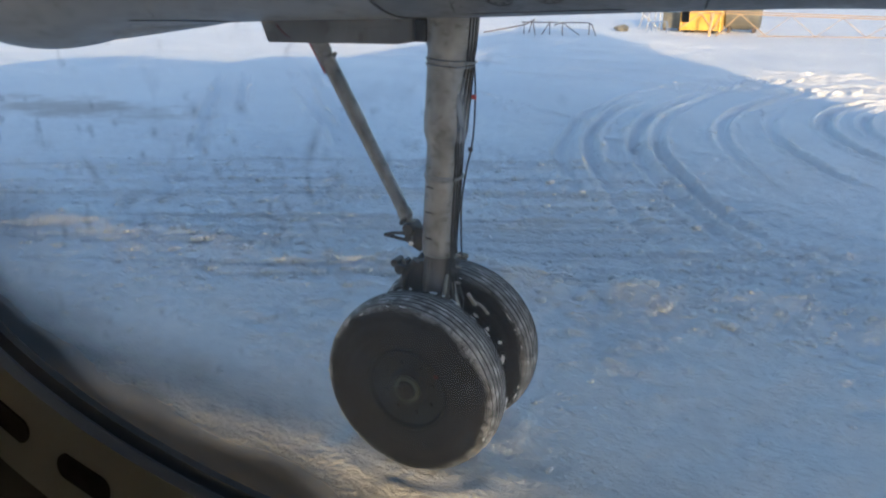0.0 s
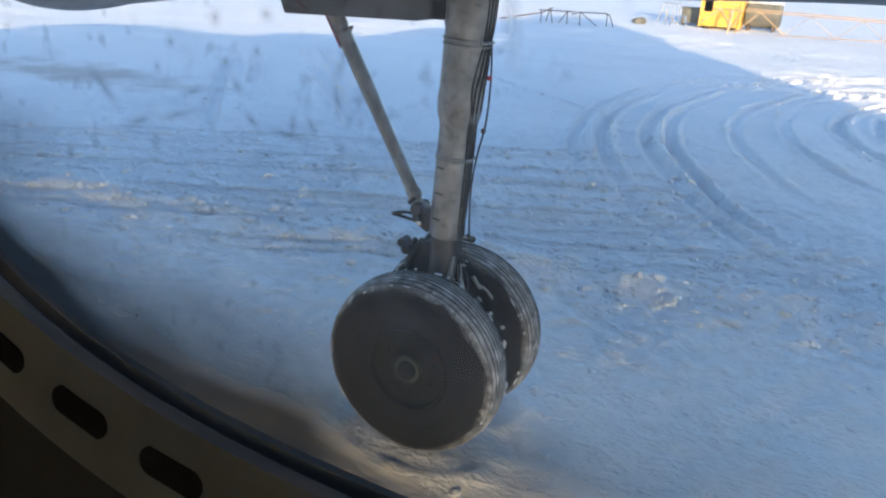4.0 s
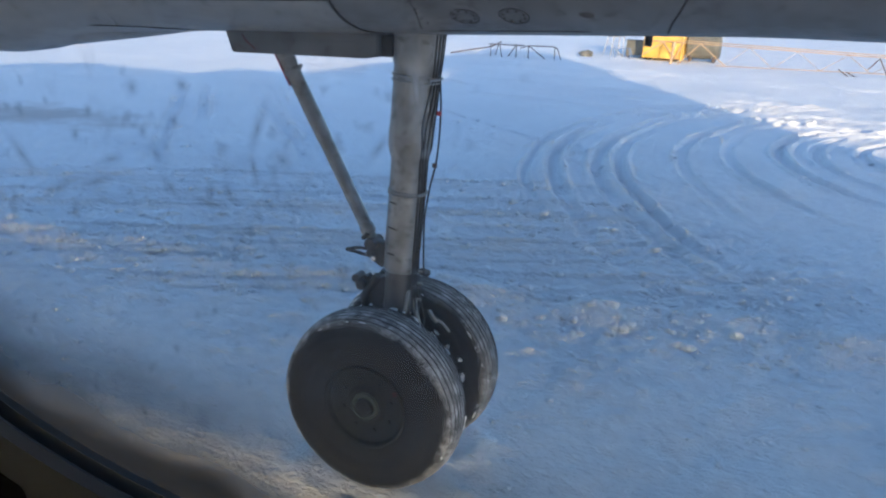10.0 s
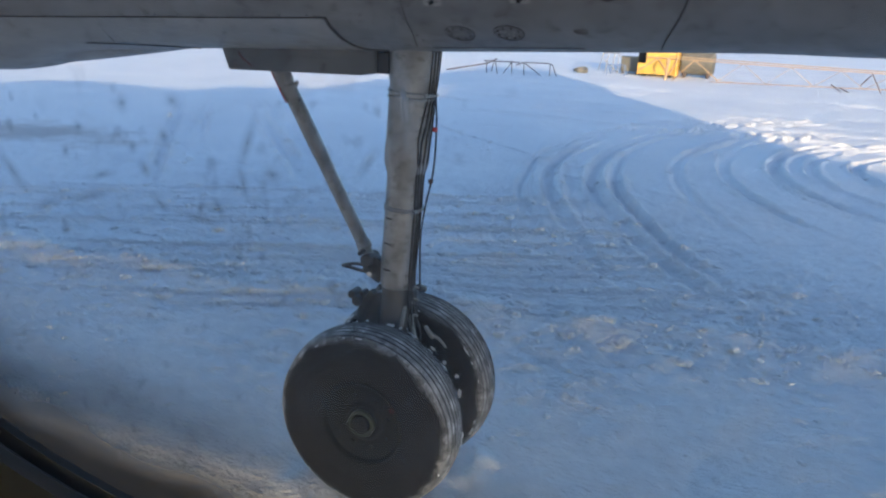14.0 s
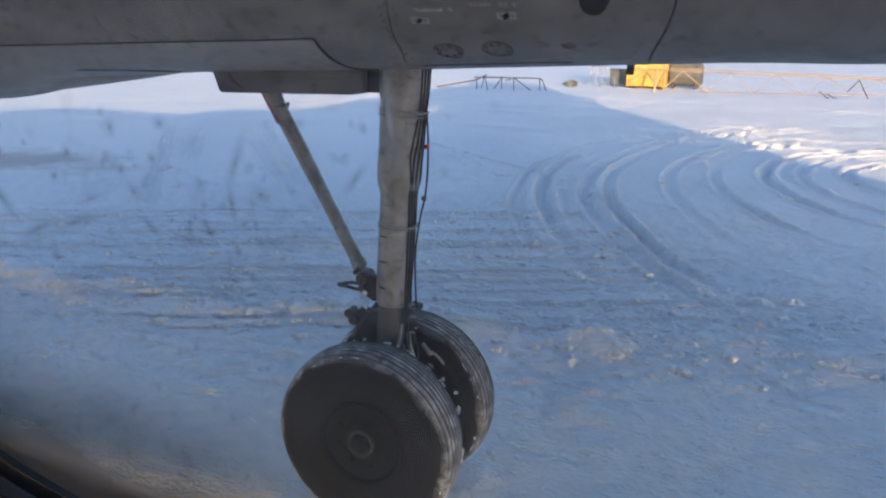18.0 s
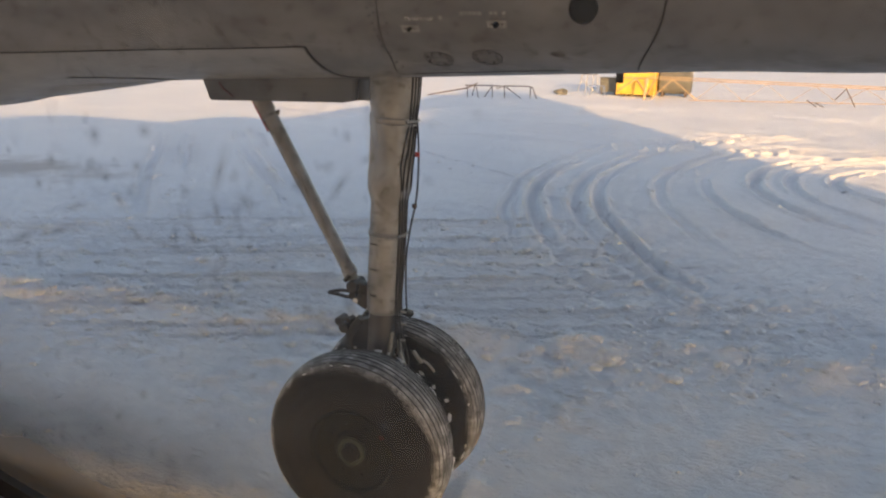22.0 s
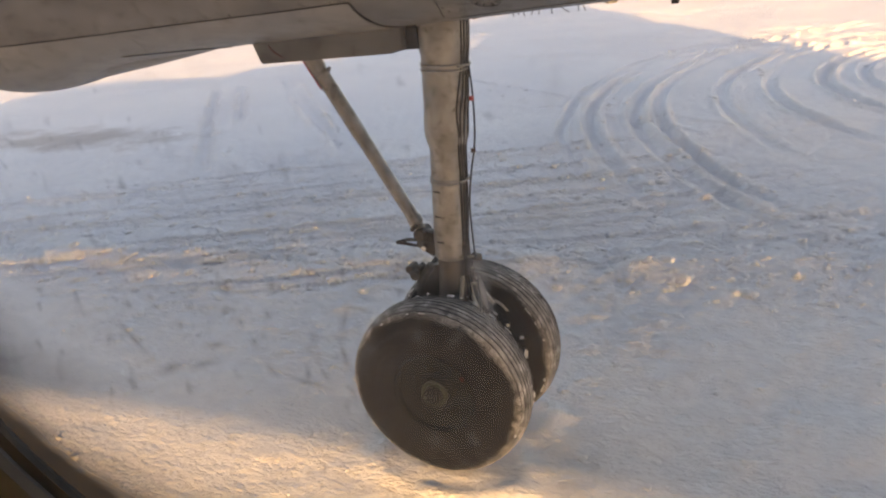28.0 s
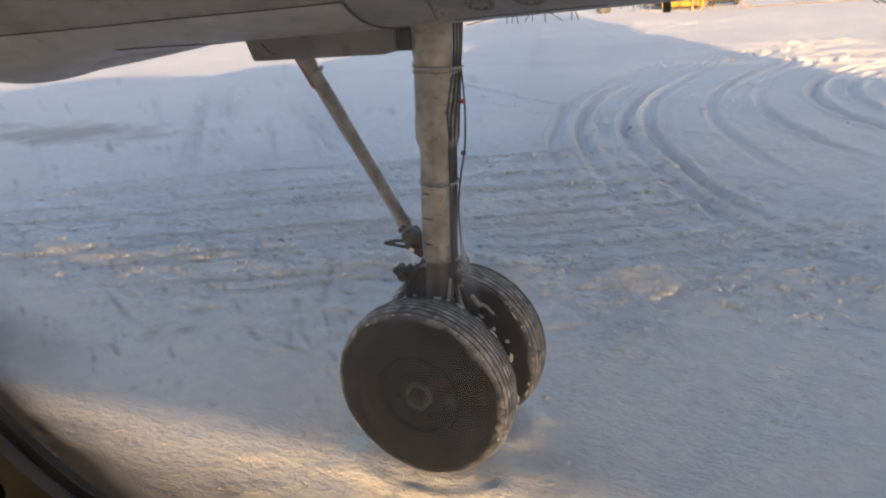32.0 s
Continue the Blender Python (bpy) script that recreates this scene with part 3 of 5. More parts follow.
left = nt.nodes.new("ShaderNodeMapRange")
for k, val in enumerate((-0.05, -0.10, 0.0, 1.0)):
    left.inputs[k + 1].default_value = val
nt.links.new(where.outputs[0], left.inputs[0])
times = nt.nodes.new("ShaderNodeMath")
times.operation = "MULTIPLY"
nt.links.new(smear, times.inputs[0]), nt.links.new(left.outputs[0], times.inputs[1])


def op(kind, a, c=0.0):
    n = nt.nodes.new("ShaderNodeMath")
    n.operation = kind
    for k, val in enumerate((a, c)):
        if isinstance(val, float):
            n.inputs[k].default_value = val
        else:
            nt.links.new(val, n.inputs[k])
    return n.outputs[0]


# grime gathered along the lower edge of the pane
ex = op("POWER", op("ABSOLUTE", op("DIVIDE", op("SUBTRACT", where.outputs[0], WIN_X), WIN_A)), WIN_N)
ez = op("POWER", op("ABSOLUTE", op("DIVIDE", op("SUBTRACT", where.outputs[2], WIN_Z), WIN_B)), WIN_N)
edge = op("ADD", op("ADD", ex, ez), op("MULTIPLY", op("SUBTRACT", noise_tex(nt, v, 17.0, 3, 0.4, (0.6, 1.0, 1.6)), 0.5), 0.5))
grime = ramp(nt, op("MULTIPLY", edge, 0.5), [(0.30, (0, 0, 0)), (0.43, (0.36,) * 3), (0.56, (0.94,) * 3)])
side_fade = nt.nodes.new("ShaderNodeMapRange")
for k, val in enumerate((0.02, -0.16, 0.30, 1.0)):
    side_fade.inputs[k + 1].default_value = val
nt.links.new(where.outputs[0], side_fade.inputs[0])
grime = op("MULTIPLY", grime, side_fade.outputs[0])
# wiped strokes and specks of dirt on the forward half
strokes = ramp(nt, noise_tex(nt, v, 58.0, 4, 0.55, (1.5, 1.0, 0.7)), [(0.58, (0, 0, 0)), (0.74, (0.16,) * 3)])
strokes = op("MULTIPLY", strokes, ramp(nt, noise_tex(nt, v, 38.0, 3, 0.5), [(0.48, (0, 0, 0)), (0.60, (1, 1, 1))]))
specks = ramp(nt, noise_tex(nt, v, 120.0, 2, 0.4), [(0.64, (0, 0, 0)), (0.76, (0.26,) * 3)])
strokes = op("MULTIPLY", op("MAXIMUM", strokes, specks), left.outputs[0])
total_smear = op("MAXIMUM", times.outputs[0], strokes)


def dab(x, z, long, wide, turn, most):
    """A soft oval smear on the pane at x, z, leaning by turn degrees."""
    mp, g = nt.nodes.new("ShaderNodeMapping"), nt.nodes.new("ShaderNodeTexGradient")
    mp.vector_type, g.gradient_type = "TEXTURE", "QUADRATIC_SPHERE"
    mp.inputs["Location"].default_value, mp.inputs["Rotation"].default_value, mp.inputs["Scale"].default_value = (x, 0.2, z), (0, radians(turn), 0), (long, 9.0, wide)
    nt.links.new(v, mp.inputs["Vector"]), nt.links.new(mp.outputs[0], g.inputs[0])
    return op("MULTIPLY", g.outputs["Fac"], most)


# finger strokes and splashes of mud dried on the outside
for x, z, long, wide, turn in ((-0.2082, 2.2139, 0.0039, 0.0039, 0), (-0.1858, 2.2165, 0.0041, 0.0029, 5), (-0.2294, 2.2038, 0.0035, 0.0033, 0), (-0.2363, 2.1945, 0.0026, 0.0026, 0),
                               (-0.2039, 2.1992, 0.0027, 0.0027, 0), (-0.1899, 2.2042, 0.0026, 0.0026, 0), (-0.1983, 2.1918, 0.0048, 0.0027, 47), (-0.1549, 2.2052, 0.0126, 0.0027, 110),
                               (-0.1564, 2.1916, 0.0086, 0.0021, 75), (-0.246, 2.1735, 0.014, 0.0031, -22), (-0.2274, 2.1779, 0.0167, 0.0025, -17), (-0.1915, 2.1805, 0.0067, 0.0023, 35),
                               (-0.174, 2.1812, 0.006, 0.0022, 96), (-0.1662, 2.1822, 0.0056, 0.0021, 56), (-0.1749, 2.1777, 0.0139, 0.0018, 6), (-0.2651, 2.184, 0.0132, 0.0033, 42),
                               (-0.2189, 2.1875, 0.0094, 0.0021, -15), (-0.1451, 2.1958, 0.0056, 0.0036, 25), (-0.1101, 2.2038, 0.0078, 0.002, 126)):
    total_smear = op("MAXIMUM", total_smear, dab(x, z, long * 1.3, wide * 1.4, turn, 0.45))
# a pale wiped streak of frost
fog = op("MAXIMUM", fog, dab(-0.0985, 2.222, 0.032, 0.0065, 80, 0.42))
m1, m2 = nt.nodes.new("ShaderNodeMixShader"), nt.nodes.new("ShaderNodeMixShader")
nt.links.new(fog, m1.inputs[0]), nt.links.new(clear.outputs[0], m1.inputs[1]), nt.links.new(film.outputs[0], m1.inputs[2])
haze = nt.nodes.new("ShaderNodeBsdfTranslucent")
haze.inputs[0].default_value = (0.36, 0.37, 0.39, 1)
m3 = nt.nodes.new("ShaderNodeMixShader")
nt.links.new(total_smear, m3.inputs[0]), nt.links.new(m1.outputs[0], m3.inputs[1]), nt.links.new(haze.outputs[0], m3.inputs[2])
nt.links.new(grime, m2.inputs[0]), nt.links.new(m3.outputs[0], m2.inputs[1]), nt.links.new(dirt.outputs[0], m2.inputs[2])
nt.links.new(m2.outputs[0], out.inputs["Surface"])
PANE = m
bm = bmesh.new()
rings = []
for s in (0.0, 0.25, 0.5, 0.75, 1.0):
    ring = []
    for k in range(64):
        wx, wz = opening(k, 64, 0.034)
        ring.append(bm.verts.new(on_skin(WIN_X + (wx - WIN_X) * max(s, 0.01), WIN_Z + (wz - WIN_Z) * max(s, 0.01), R_IN + 0.020)))
    rings.append(ring)
for a, b in zip(rings, rings[1:]):
    for k in range(64):
        bm.faces.new((a[k], a[(k + 1) % 64], b[(k + 1) % 64], b[k]))
bm.faces.new(rings[0])
part("pane", bm, PANE, window, "dusty clear window pane with smears").visible_shadow = False
SLOT_GROW = 0.0259


def arc_table(grow, n=720):
    pts = [Vector(opening(k, n, grow)) for k in range(n + 1)]
    s = [0.0]
    for a, b in zip(pts, pts[1:]):
        s.append(s[-1] + (b - a).length)
    return pts, s


table, run = arc_table(SLOT_GROW)
total = run[-1]
start = min(range(len(table)), key=lambda i: (table[i] - Vector((-0.2500, 2.0645))).length)
pitch = total / round(total / 0.0488)
for k in range(int(round(total / pitch))):
    d = (run[start] + k * pitch) % total
    i = min(range(len(run)), key=lambda q: abs(run[q] - d))
    a, b = table[i - 2], table[(i + 2) % len(table)]
    w = (b - a).normalized()
    nrm = Vector((-w.y, w.x))
    bm = bmesh.new()
    ring = []
    half, rad = 0.0100, 0.0056
    for q in range(20):
        ang = 2 * math.pi * q / 20
        off = w * (math.copysign(half, math.cos(ang)) + rad * math.cos(ang)) + nrm * rad * math.sin(ang)
        ring.append(table[i] + off)
    top = [bm.verts.new(on_skin(p.x, p.y, R_IN - 0.0075)) for p in ring]
    low = [bm.verts.new(on_skin(p.x, p.y, R_IN - 0.004)) for p in ring]
    bm.faces.new(top)
    for q in range(20):
        bm.faces.new((top[q], top[(q + 1) % 20], low[(q + 1) % 20], low[q]))
    part("vent_slot", bm, SLOTDARK, window, "dark oblong vent slot", False)

# ---- engine nacelle ----
NAC_Y, NAC_Z, NAC_W, NAC_N = 2.96, 2.78, 0.60, 2.3
NAC_X = [-6.4, -6.0, -5.5, -4.9, -4.5, -4.3, -4.08, -3.87, -3.62, -3.37, -3.1, -2.6, -2.3, -1.5, -0.7, 0.0, 0.4, 1.0, 2.0, 3.0]
NAC_BOTTOM = [2.55, 2.28, 2.12, 2.03, 1.975, 1.935, 1.885, 1.862, 1.885, 1.945, 2.005, 2.046, 2.060, 2.090, 2.130, 2.163, 2.166, 2.20, 2.42, 2.70]


def nac_low(x):
    s = 0.0
    for d in (-0.12, -0.06, 0.0, 0.06, 0.12):
        s += float(np.interp(x + d, NAC_X, NAC_BOTTOM))
    return s / 5


def nac_wide(x):
    return NAC_W * float(np.interp(x, [-6.4, -5.8, -4.5, 0.6, 3.0], [0.55, 0.8, 1.0, 0.95, 0.25]))


def nac_point(x, z, out=0.0):
    """On the inboard flank of the nacelle at height z, lifted by out."""
    b = NAC_Z - nac_low(x)
    q = min(abs(z - NAC_Z) / b, 1.0)
    y = NAC_Y - nac_wide(x) * (1 - q ** NAC_N) ** (1 / NAC_N)
    return Vector((x, y - out, z))


nacelle = thing("engine_nacelle", "grey painted engine nacelle with dark panel seams and grime", "engine nacelle")
bm = bmesh.new()
xs = list(np.linspace(-6.4, 3.0, 150))
rows = []
for x in xs:
    b, w = NAC_Z - nac_low(x), nac_wide(x)
    top = float(np.interp(x, [-6.4, -5.6, -3, 0.6, 3.0], [0.25, 0.5, 0.72, 0.75, 0.15]))
    ring = []
    for i in range(64):
        a = 2 * math.pi * i / 64
        c, s = math.cos(a), math.sin(a)
        f = lambda v: math.copysign(abs(v) ** (2 / NAC_N), v)
        ring.append(bm.verts.new((x, NAC_Y + w * f(c), NAC_Z + (top if s > 0 else b) * f(s))))
    rows.append(ring)
for a, b in zip(rows, rows[1:]):
    for i in range(64):
        bm.faces.new((a[i], a[(i + 1) % 64], b[(i + 1) % 64], b[i]))
bm.faces.new(rows[0]), bm.faces.new(rows[-1])
part("cowling", bm, PAINT, nacelle, "grimy grey sheet-metal cowling")

# lower cowl panel below the long seam, a touch proud and lighter
SEAM_TOP = [(-4.6, 2.135), (-3.34, 2.162), (-2.52, 2.190), (-1.92, 2.209), (-1.572, 2.222)]
SEAM_END = [(-1.572, 2.222), (-1.570, 2.176), (-1.555, 2.132), (-1.525, 2.106), (-1.430, 2.101)]


def seam(name, pts, r=0.0035, mat=SEAM, lift=0.001, label=""):
    line = smooth_line([nac_point(x, max(z, nac_low(x) + 0.004), lift) for x, z in pts], 8)
    line = [nac_point(q.x, max(q.z, nac_low(q.x) + 0.003), lift) for q in line]
    return part(name, sweep(bmesh.new(), line, r, 6), mat, nacelle, label)


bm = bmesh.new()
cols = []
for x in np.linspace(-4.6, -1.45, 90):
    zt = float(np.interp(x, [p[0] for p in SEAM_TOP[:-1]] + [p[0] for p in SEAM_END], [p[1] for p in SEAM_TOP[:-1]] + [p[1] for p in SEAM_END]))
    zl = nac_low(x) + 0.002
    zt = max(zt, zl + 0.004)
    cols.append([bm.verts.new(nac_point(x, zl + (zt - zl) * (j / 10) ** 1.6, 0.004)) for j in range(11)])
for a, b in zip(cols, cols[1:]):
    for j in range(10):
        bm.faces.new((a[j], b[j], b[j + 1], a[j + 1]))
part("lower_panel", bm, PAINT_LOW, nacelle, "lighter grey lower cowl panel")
seam("seam", SEAM_TOP)
seam("seam", SEAM_END, 0.0055)
seam("seam", [(-2.76, 2.178), (-2.777, 2.112), (-2.80, 2.080), (-2.819, 2.065)], 0.002)
seam("seam", [(-0.222, 2.42), (-0.228, 2.376), (-0.244, 2.31), (-0.274, 2.249), (-0.306, 2.202), (-0.330, 2.164)], 0.004)
seam("seam", [(-1.205, 2.42), (-1.211, 2.371), (-1.227, 2.276), (-1.232, 2.226), (-1.236, 2.173), (-1.262, 2.128)], 0.0018)
seam("seam", [(-1.20, 2.125), (-0.9, 2.140), (-0.6, 2.154)], 0.002)

# rivets along the seams
for x, z in [(-1.252, 2.36), (-1.250, 2.335), (-1.248, 2.31), (-1.246, 2.288), (-1.244, 2.266), (-1.243, 2.252), (-1.243, 2.230), (-1.225, 2.205), (-1.228, 2.190), (-1.222, 2.172), (-1.21, 2.155), (-1.23, 2.345), (-1.19, 2.31), (-1.20, 2.275)] + [(-2.40 + 0.125 * i, 2.206 + 0.0038 * i) for i in range(7)] + [(-1.122, 2.292), (-1.104, 2.292), (-1.086, 2.292), (-0.800, 2.309), (-0.762, 2.310)]:
    q = nac_point(x, z)
    part("rivet", lathe(bmesh.new(), q, (0, -1, 0), [(0, 0.0038), (0.002, 0.0034), (0.003, 0.0015), (0.003, 0)], 10), SEAM, nacelle)
# oval access plates with raised rims
for x, z in ((-1.042, 2.187), (-0.852, 2.197)):
    line = []
    for i in range(29):
        a = 2 * math.pi * i / 28
        line.append(nac_point(x + 0.055 * math.cos(a), z + 0.025 * math.sin(a), 0.0005))
    plate = part("access_plate", sweep(bmesh.new(), line, 0.0022, 6), SEAM, nacelle, "dark-rimmed oval access plate")
    bm = bmesh.new()
    c = bm.verts.new(nac_point(x, z, 0.002))
    ring = [bm.verts.new(nac_point(x + 0.053 * math.cos(2 * math.pi * i / 28), z + 0.023 * math.sin(2 * math.pi * i / 28), 0.0025)) for i in range(28)]
    for i in range(28):
        bm.faces.new((c, ring[i], ring[(i + 1) % 28]))
    part("plate_face", bm, PLATE, plate)
    for k in range(8):
        a = 2 * math.pi * (k + 0.5) / 8
        q = nac_point(x + 0.041 * math.cos(a), z + 0.0175 * math.sin(a), 0.002)
        part("fastener", lathe(bmesh.new(), q, (0, -1, 0), [(0, 0.0052), (0.002, 0.0048), (0.003, 0.002), (0.003, 0)], 10), SEAM, plate)
# round dark vent outlet and small ports
for x, z, r in ((-0.481, 2.360, 0.046), (-0.781, 2.309, 0.009), (-1.103, 2.292, 0.007)):
    q = nac_point(x, z)
    w = Vector((0, -1, -0.25))
    part("vent_port", lathe(bmesh.new(), q - w * 0.01, w, [(-0.02, r * 1.0), (0.030, r * 1.02), (0.031, r * 0.92), (0.027, r * 0.86), (0.027, 0)], 24), SLOTDARK, nacelle, "dark round vent outlet")
for x, z in ((-0.781, 2.309), (-1.103, 2.292)):
    bm = bmesh.new()
    ps = [(-0.035, -0.012), (0.035, -0.012), (0.035, 0.012), (-0.035, 0.012)]
    bm.faces.new([bm.verts.new(nac_point(x + a, z + b, 0.0022)) for a, b in ps])
    part("placard", bm, PRIMER, nacelle, "small pale placard plate", False)
# stencilled word and unreadable lettering
word = bpy.data.curves.new("stencil_word", "FONT")
word.body, word.size, word.align_x, word.extrude = "ГЕНЕРАТОР", 0.0185, "CENTER", 0.0006
tmp = bpy.data.objects.new("stencil_word", word)
scene.collection.objects.link(tmp)
bpy.context.view_layer.update()
letters = bpy.data.meshes.new_from_object(tmp.evaluated_get(bpy.context.evaluated_depsgraph_get()))
bpy.data.objects.remove(tmp)
letters.materials.clear()
letters.materials.append(STENCIL)
a, b = nac_point(-1.06, 2.336, 0.004), nac_point(-1.06, 2.320, 0.004)
upright = (a - b).normalized()
ob = new("stencil_word", letters)
ob.parent = nacelle
ob["label"] = "pale stencilled word"
across = Vector((1, 0, 0))
ob.matrix_basis = Matrix.Translation(b) @ Matrix((across, upright, across.cross(upright))).transposed().to_4x4()
for x0, n in ((-0.985, 1), (-0.905, 5), (-0.80, 2), (-0.755, 1)):
    for k in range(n):
        z = 2.344 if x0 > -0.95 else 2.329
        bm = bmesh.new()
        bm.faces.new([bm.verts.new(nac_point(x0 + 0.016 * k + p, z + q, 0.0025)) for p, q in ((0, -0.006), (0.011, -0.006), (0.011, 0.006), (0, 0.006))])
        part("lettering_bar", bm, PRIMER, nacelle, "", False)
# blotches of soot
for x, z, rx, rz in ((-0.59, 2.212, 0.035, 0.014),):
    bm = bmesh.new()
    c = bm.verts.new(nac_point(x, z, 0.0012))
    ring = [bm.verts.new(nac_point(x + rx * k * math.cos(t), z + rz * k * math.sin(t), 0.0012)) for t, k in ((2 * math.pi * i / 24, 0.75 + 0.3 * noise.noise((i * 0.9, x * 7, z))) for i in range(24))]
    for i in range(24):
        bm.faces.new((c, ring[i], ring[(i + 1) % 24]))
    part("soot_blotch", bm, SOOT, nacelle)
# drain mast under the rear
q = Vector((-0.417, NAC_Y, nac_low(-0.417)))
part("drain_mast", block(bmesh.new(), q + Vector((0, 0, -0.012)), (0.026, 0.03, 0.05), None, 0.003), SEAM, nacelle, "short dark drain mast")
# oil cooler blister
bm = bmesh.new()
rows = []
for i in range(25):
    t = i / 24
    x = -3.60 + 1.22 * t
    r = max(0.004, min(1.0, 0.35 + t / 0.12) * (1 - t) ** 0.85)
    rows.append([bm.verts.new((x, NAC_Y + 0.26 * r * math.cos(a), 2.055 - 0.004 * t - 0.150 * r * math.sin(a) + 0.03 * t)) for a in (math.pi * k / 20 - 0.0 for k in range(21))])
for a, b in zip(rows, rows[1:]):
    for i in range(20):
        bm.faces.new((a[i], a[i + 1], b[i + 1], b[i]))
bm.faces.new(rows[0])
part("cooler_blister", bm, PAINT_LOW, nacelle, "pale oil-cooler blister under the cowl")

line = smooth_line([(-3.25, NAC_Y - 0.17, 2.045), (-3.0, NAC_Y - 0.235, 2.055), (-2.7, NAC_Y - 0.22, 2.062), (-2.42, NAC_Y - 0.10, 2.058)])
part("blister_seam", sweep(bmesh.new(), line, 0.003, 6), SEAM, nacelle)

# ---- landing gear ----
LEG_FOOT = Vector((-1.438, LEG_Y, 0.90))
LEG_WAY = Vector((0.0617, 0.0, 1.0)).normalized()


def leg(z):
    return LEG_FOOT + LEG_WAY * ((z - 0.90) / LEG_WAY.z)


def about_leg(profile, segs=40):
    """(z, radius) pairs turned about the leg."""
    return lathe(bmesh.new(), LEG_FOOT, LEG_WAY, [((z - 0.90) / LEG_WAY.z, r) for z, r in profile], segs)


gear = thing("landing_gear", "silver-painted main landing gear leg with twin black wheels on snow", "landing gear")
upper = part("upper_cylinder", about_leg([(2.24, 0.0), (2.24, 0.112), (2.02, 0.110), (1.985, 0.107), (1.965, 0.100), (1.71, 0.0985), (1.69, 0.101), (1.615, 0.100),
                                          (1.585, 0.092), (1.565, 0.0845), (1.55, 0.082), (1.54, 0.0)]), STEEL, gear, "grimy silver-painted strut cylinder")
lower = part("lower_cylinder", about_leg([(1.56, 0.0), (1.56, 0.081), (1.10, 0.0805), (1.06, 0.078), (1.035, 0.0775), (1.022, 0.072), (1.022, 0.0)]), STEEL, gear, "scuffed silver strut sleeve")
for z, r in ((1.928, 0.102), (1.905, 0.102), (1.413, 0.0825), (1.400, 0.0825)):
    part("clamp_ring", about_leg([(z + 0.005, r - 0.004), (z + 0.005, r + 0.003), (z, r + 0.005), (z - 0.005, r + 0.003), (z - 0.005, r - 0.004)]), STEEL_DULL, upper if z > 1.5 else lower)
for z, dx in ((1.365, -0.03), (1.245, -0.028), (1.120, -0.02)):
    q = leg(z)
    a = math.asin(dx / 0.0815)
    w = Vector((math.sin(a), -math.cos(a), 0))
    bm = bmesh.new()
    for k in range(5):
        b2 = a + (k - 2) * 0.10
        w2 = Vector((math.sin(b2), -math.cos(b2), 0))
        block(bm, q + w2 * 0.0815, (0.008, 0.003, 0.007), Matrix.Rotation(b2, 4, "Z"))
    part("stencil_mark", bm, SEAM, lower, "small black stencilled mark", False)
part("piston", about_leg([(1.03, 0.0), (1.03, 0.066), (0.80, 0.066), (0.79, 0.070), (0.66, 0.070), (0.52, 0.060), (0.50, 0.0)], 32), OILY, gear, "dark oily lower strut")
part("axle", rod(bmesh.new(), (WHEEL_X, NEAR_Y - 0.07, WHEEL_Z), (WHEEL_X, FAR_Y + 0.07, WHEEL_Z), 0.045, 20), CASTING, gear)
bm = bmesh.new()
block(bm, (WHEEL_X, LEG_Y, 0.47), (0.19, 0.17, 0.20), None, 0.04)
part("axle_housing", bm, CASTING, gear, "dark cast axle housing")
# torque link behind the leg, brake rods
bm = bmesh.new()
sweep(bm, smooth_line([(-1.53, LEG_Y - 0.03, 0.98), (-1.60, LEG_Y - 0.03, 0.86), (-1.565, LEG_Y - 0.03, 0.70), (-1.50, LEG_Y - 0.02, 0.56)]), 0.022, 10)
sweep(bm, smooth_line([(-1.53, LEG_Y + 0.05, 0.98), (-1.60, LEG_Y + 0.05, 0.86), (-1.565, LEG_Y + 0.05, 0.70), (-1.50, LEG_Y + 0.04, 0.56)]), 0.022, 10)
web = [(-1.50, 0.985), (-1.555, 0.96), (-1.605, 0.87), (-1.585, 0.74), (-1.50, 0.56), (-1.44, 0.56), (-1.44, 0.985)]
front = [bm.verts.new((x, LEG_Y - 0.035, z)) for x, z in web]
rear = [bm.verts.new((x, LEG_Y + 0.05, z)) for x, z in web]
bm.faces.new(front), bm.faces.new(rear[::-1])
for k in range(len(web)):
    q = (k + 1) % len(web)
    bm.faces.new((front[k], front[q], rear[q], rear[k]))
part("torque_link", bm, CASTING, gear, "dark cast torque link")
bm = bmesh.new()
rod(bm, (-1.50, LEG_Y, 0.945), (-1.615, LEG_Y - 0.02, 0.935), 0.017, 14)
rod(bm, (-1.615, LEG_Y - 0.06, 0.925), (-1.615, LEG_Y + 0.05, 0.925), 0.026, 16)
rod(bm, (-1.645, LEG_Y - 0.05, 0.95), (-1.645, LEG_Y + 0.02, 0.95), 0.022, 14)
rod(bm, (-1.59, LEG_Y - 0.05, 0.965), (-1.59, LEG_Y, 0.965), 0.014, 12)
part("link_pivot", bm, CASTING, gear, "dark pivot knob")

# drag brace
BT, BB = Vector((-2.075, LEG_Y, 2.015)), Vector((-1.571, LEG_Y, 1.134))
bw = (BB - BT).normalized()
bl = (BB - BT).length
brace = part("drag_brace", lathe(bmesh.new(), BT, bw, [(0, 0), (0, 0.040), (0.10, 0.040), (0.115, 0.036), (0.45, 0.0355), (0.50, 0.033), (bl - 0.10, 0.031), (bl - 0.085, 0.036),
                                                      (bl - 0.055, 0.036), (bl - 0.045, 0.026), (bl, 0.024), (bl, 0)], 28), STEEL, gear, "slanting silver tubular brace")
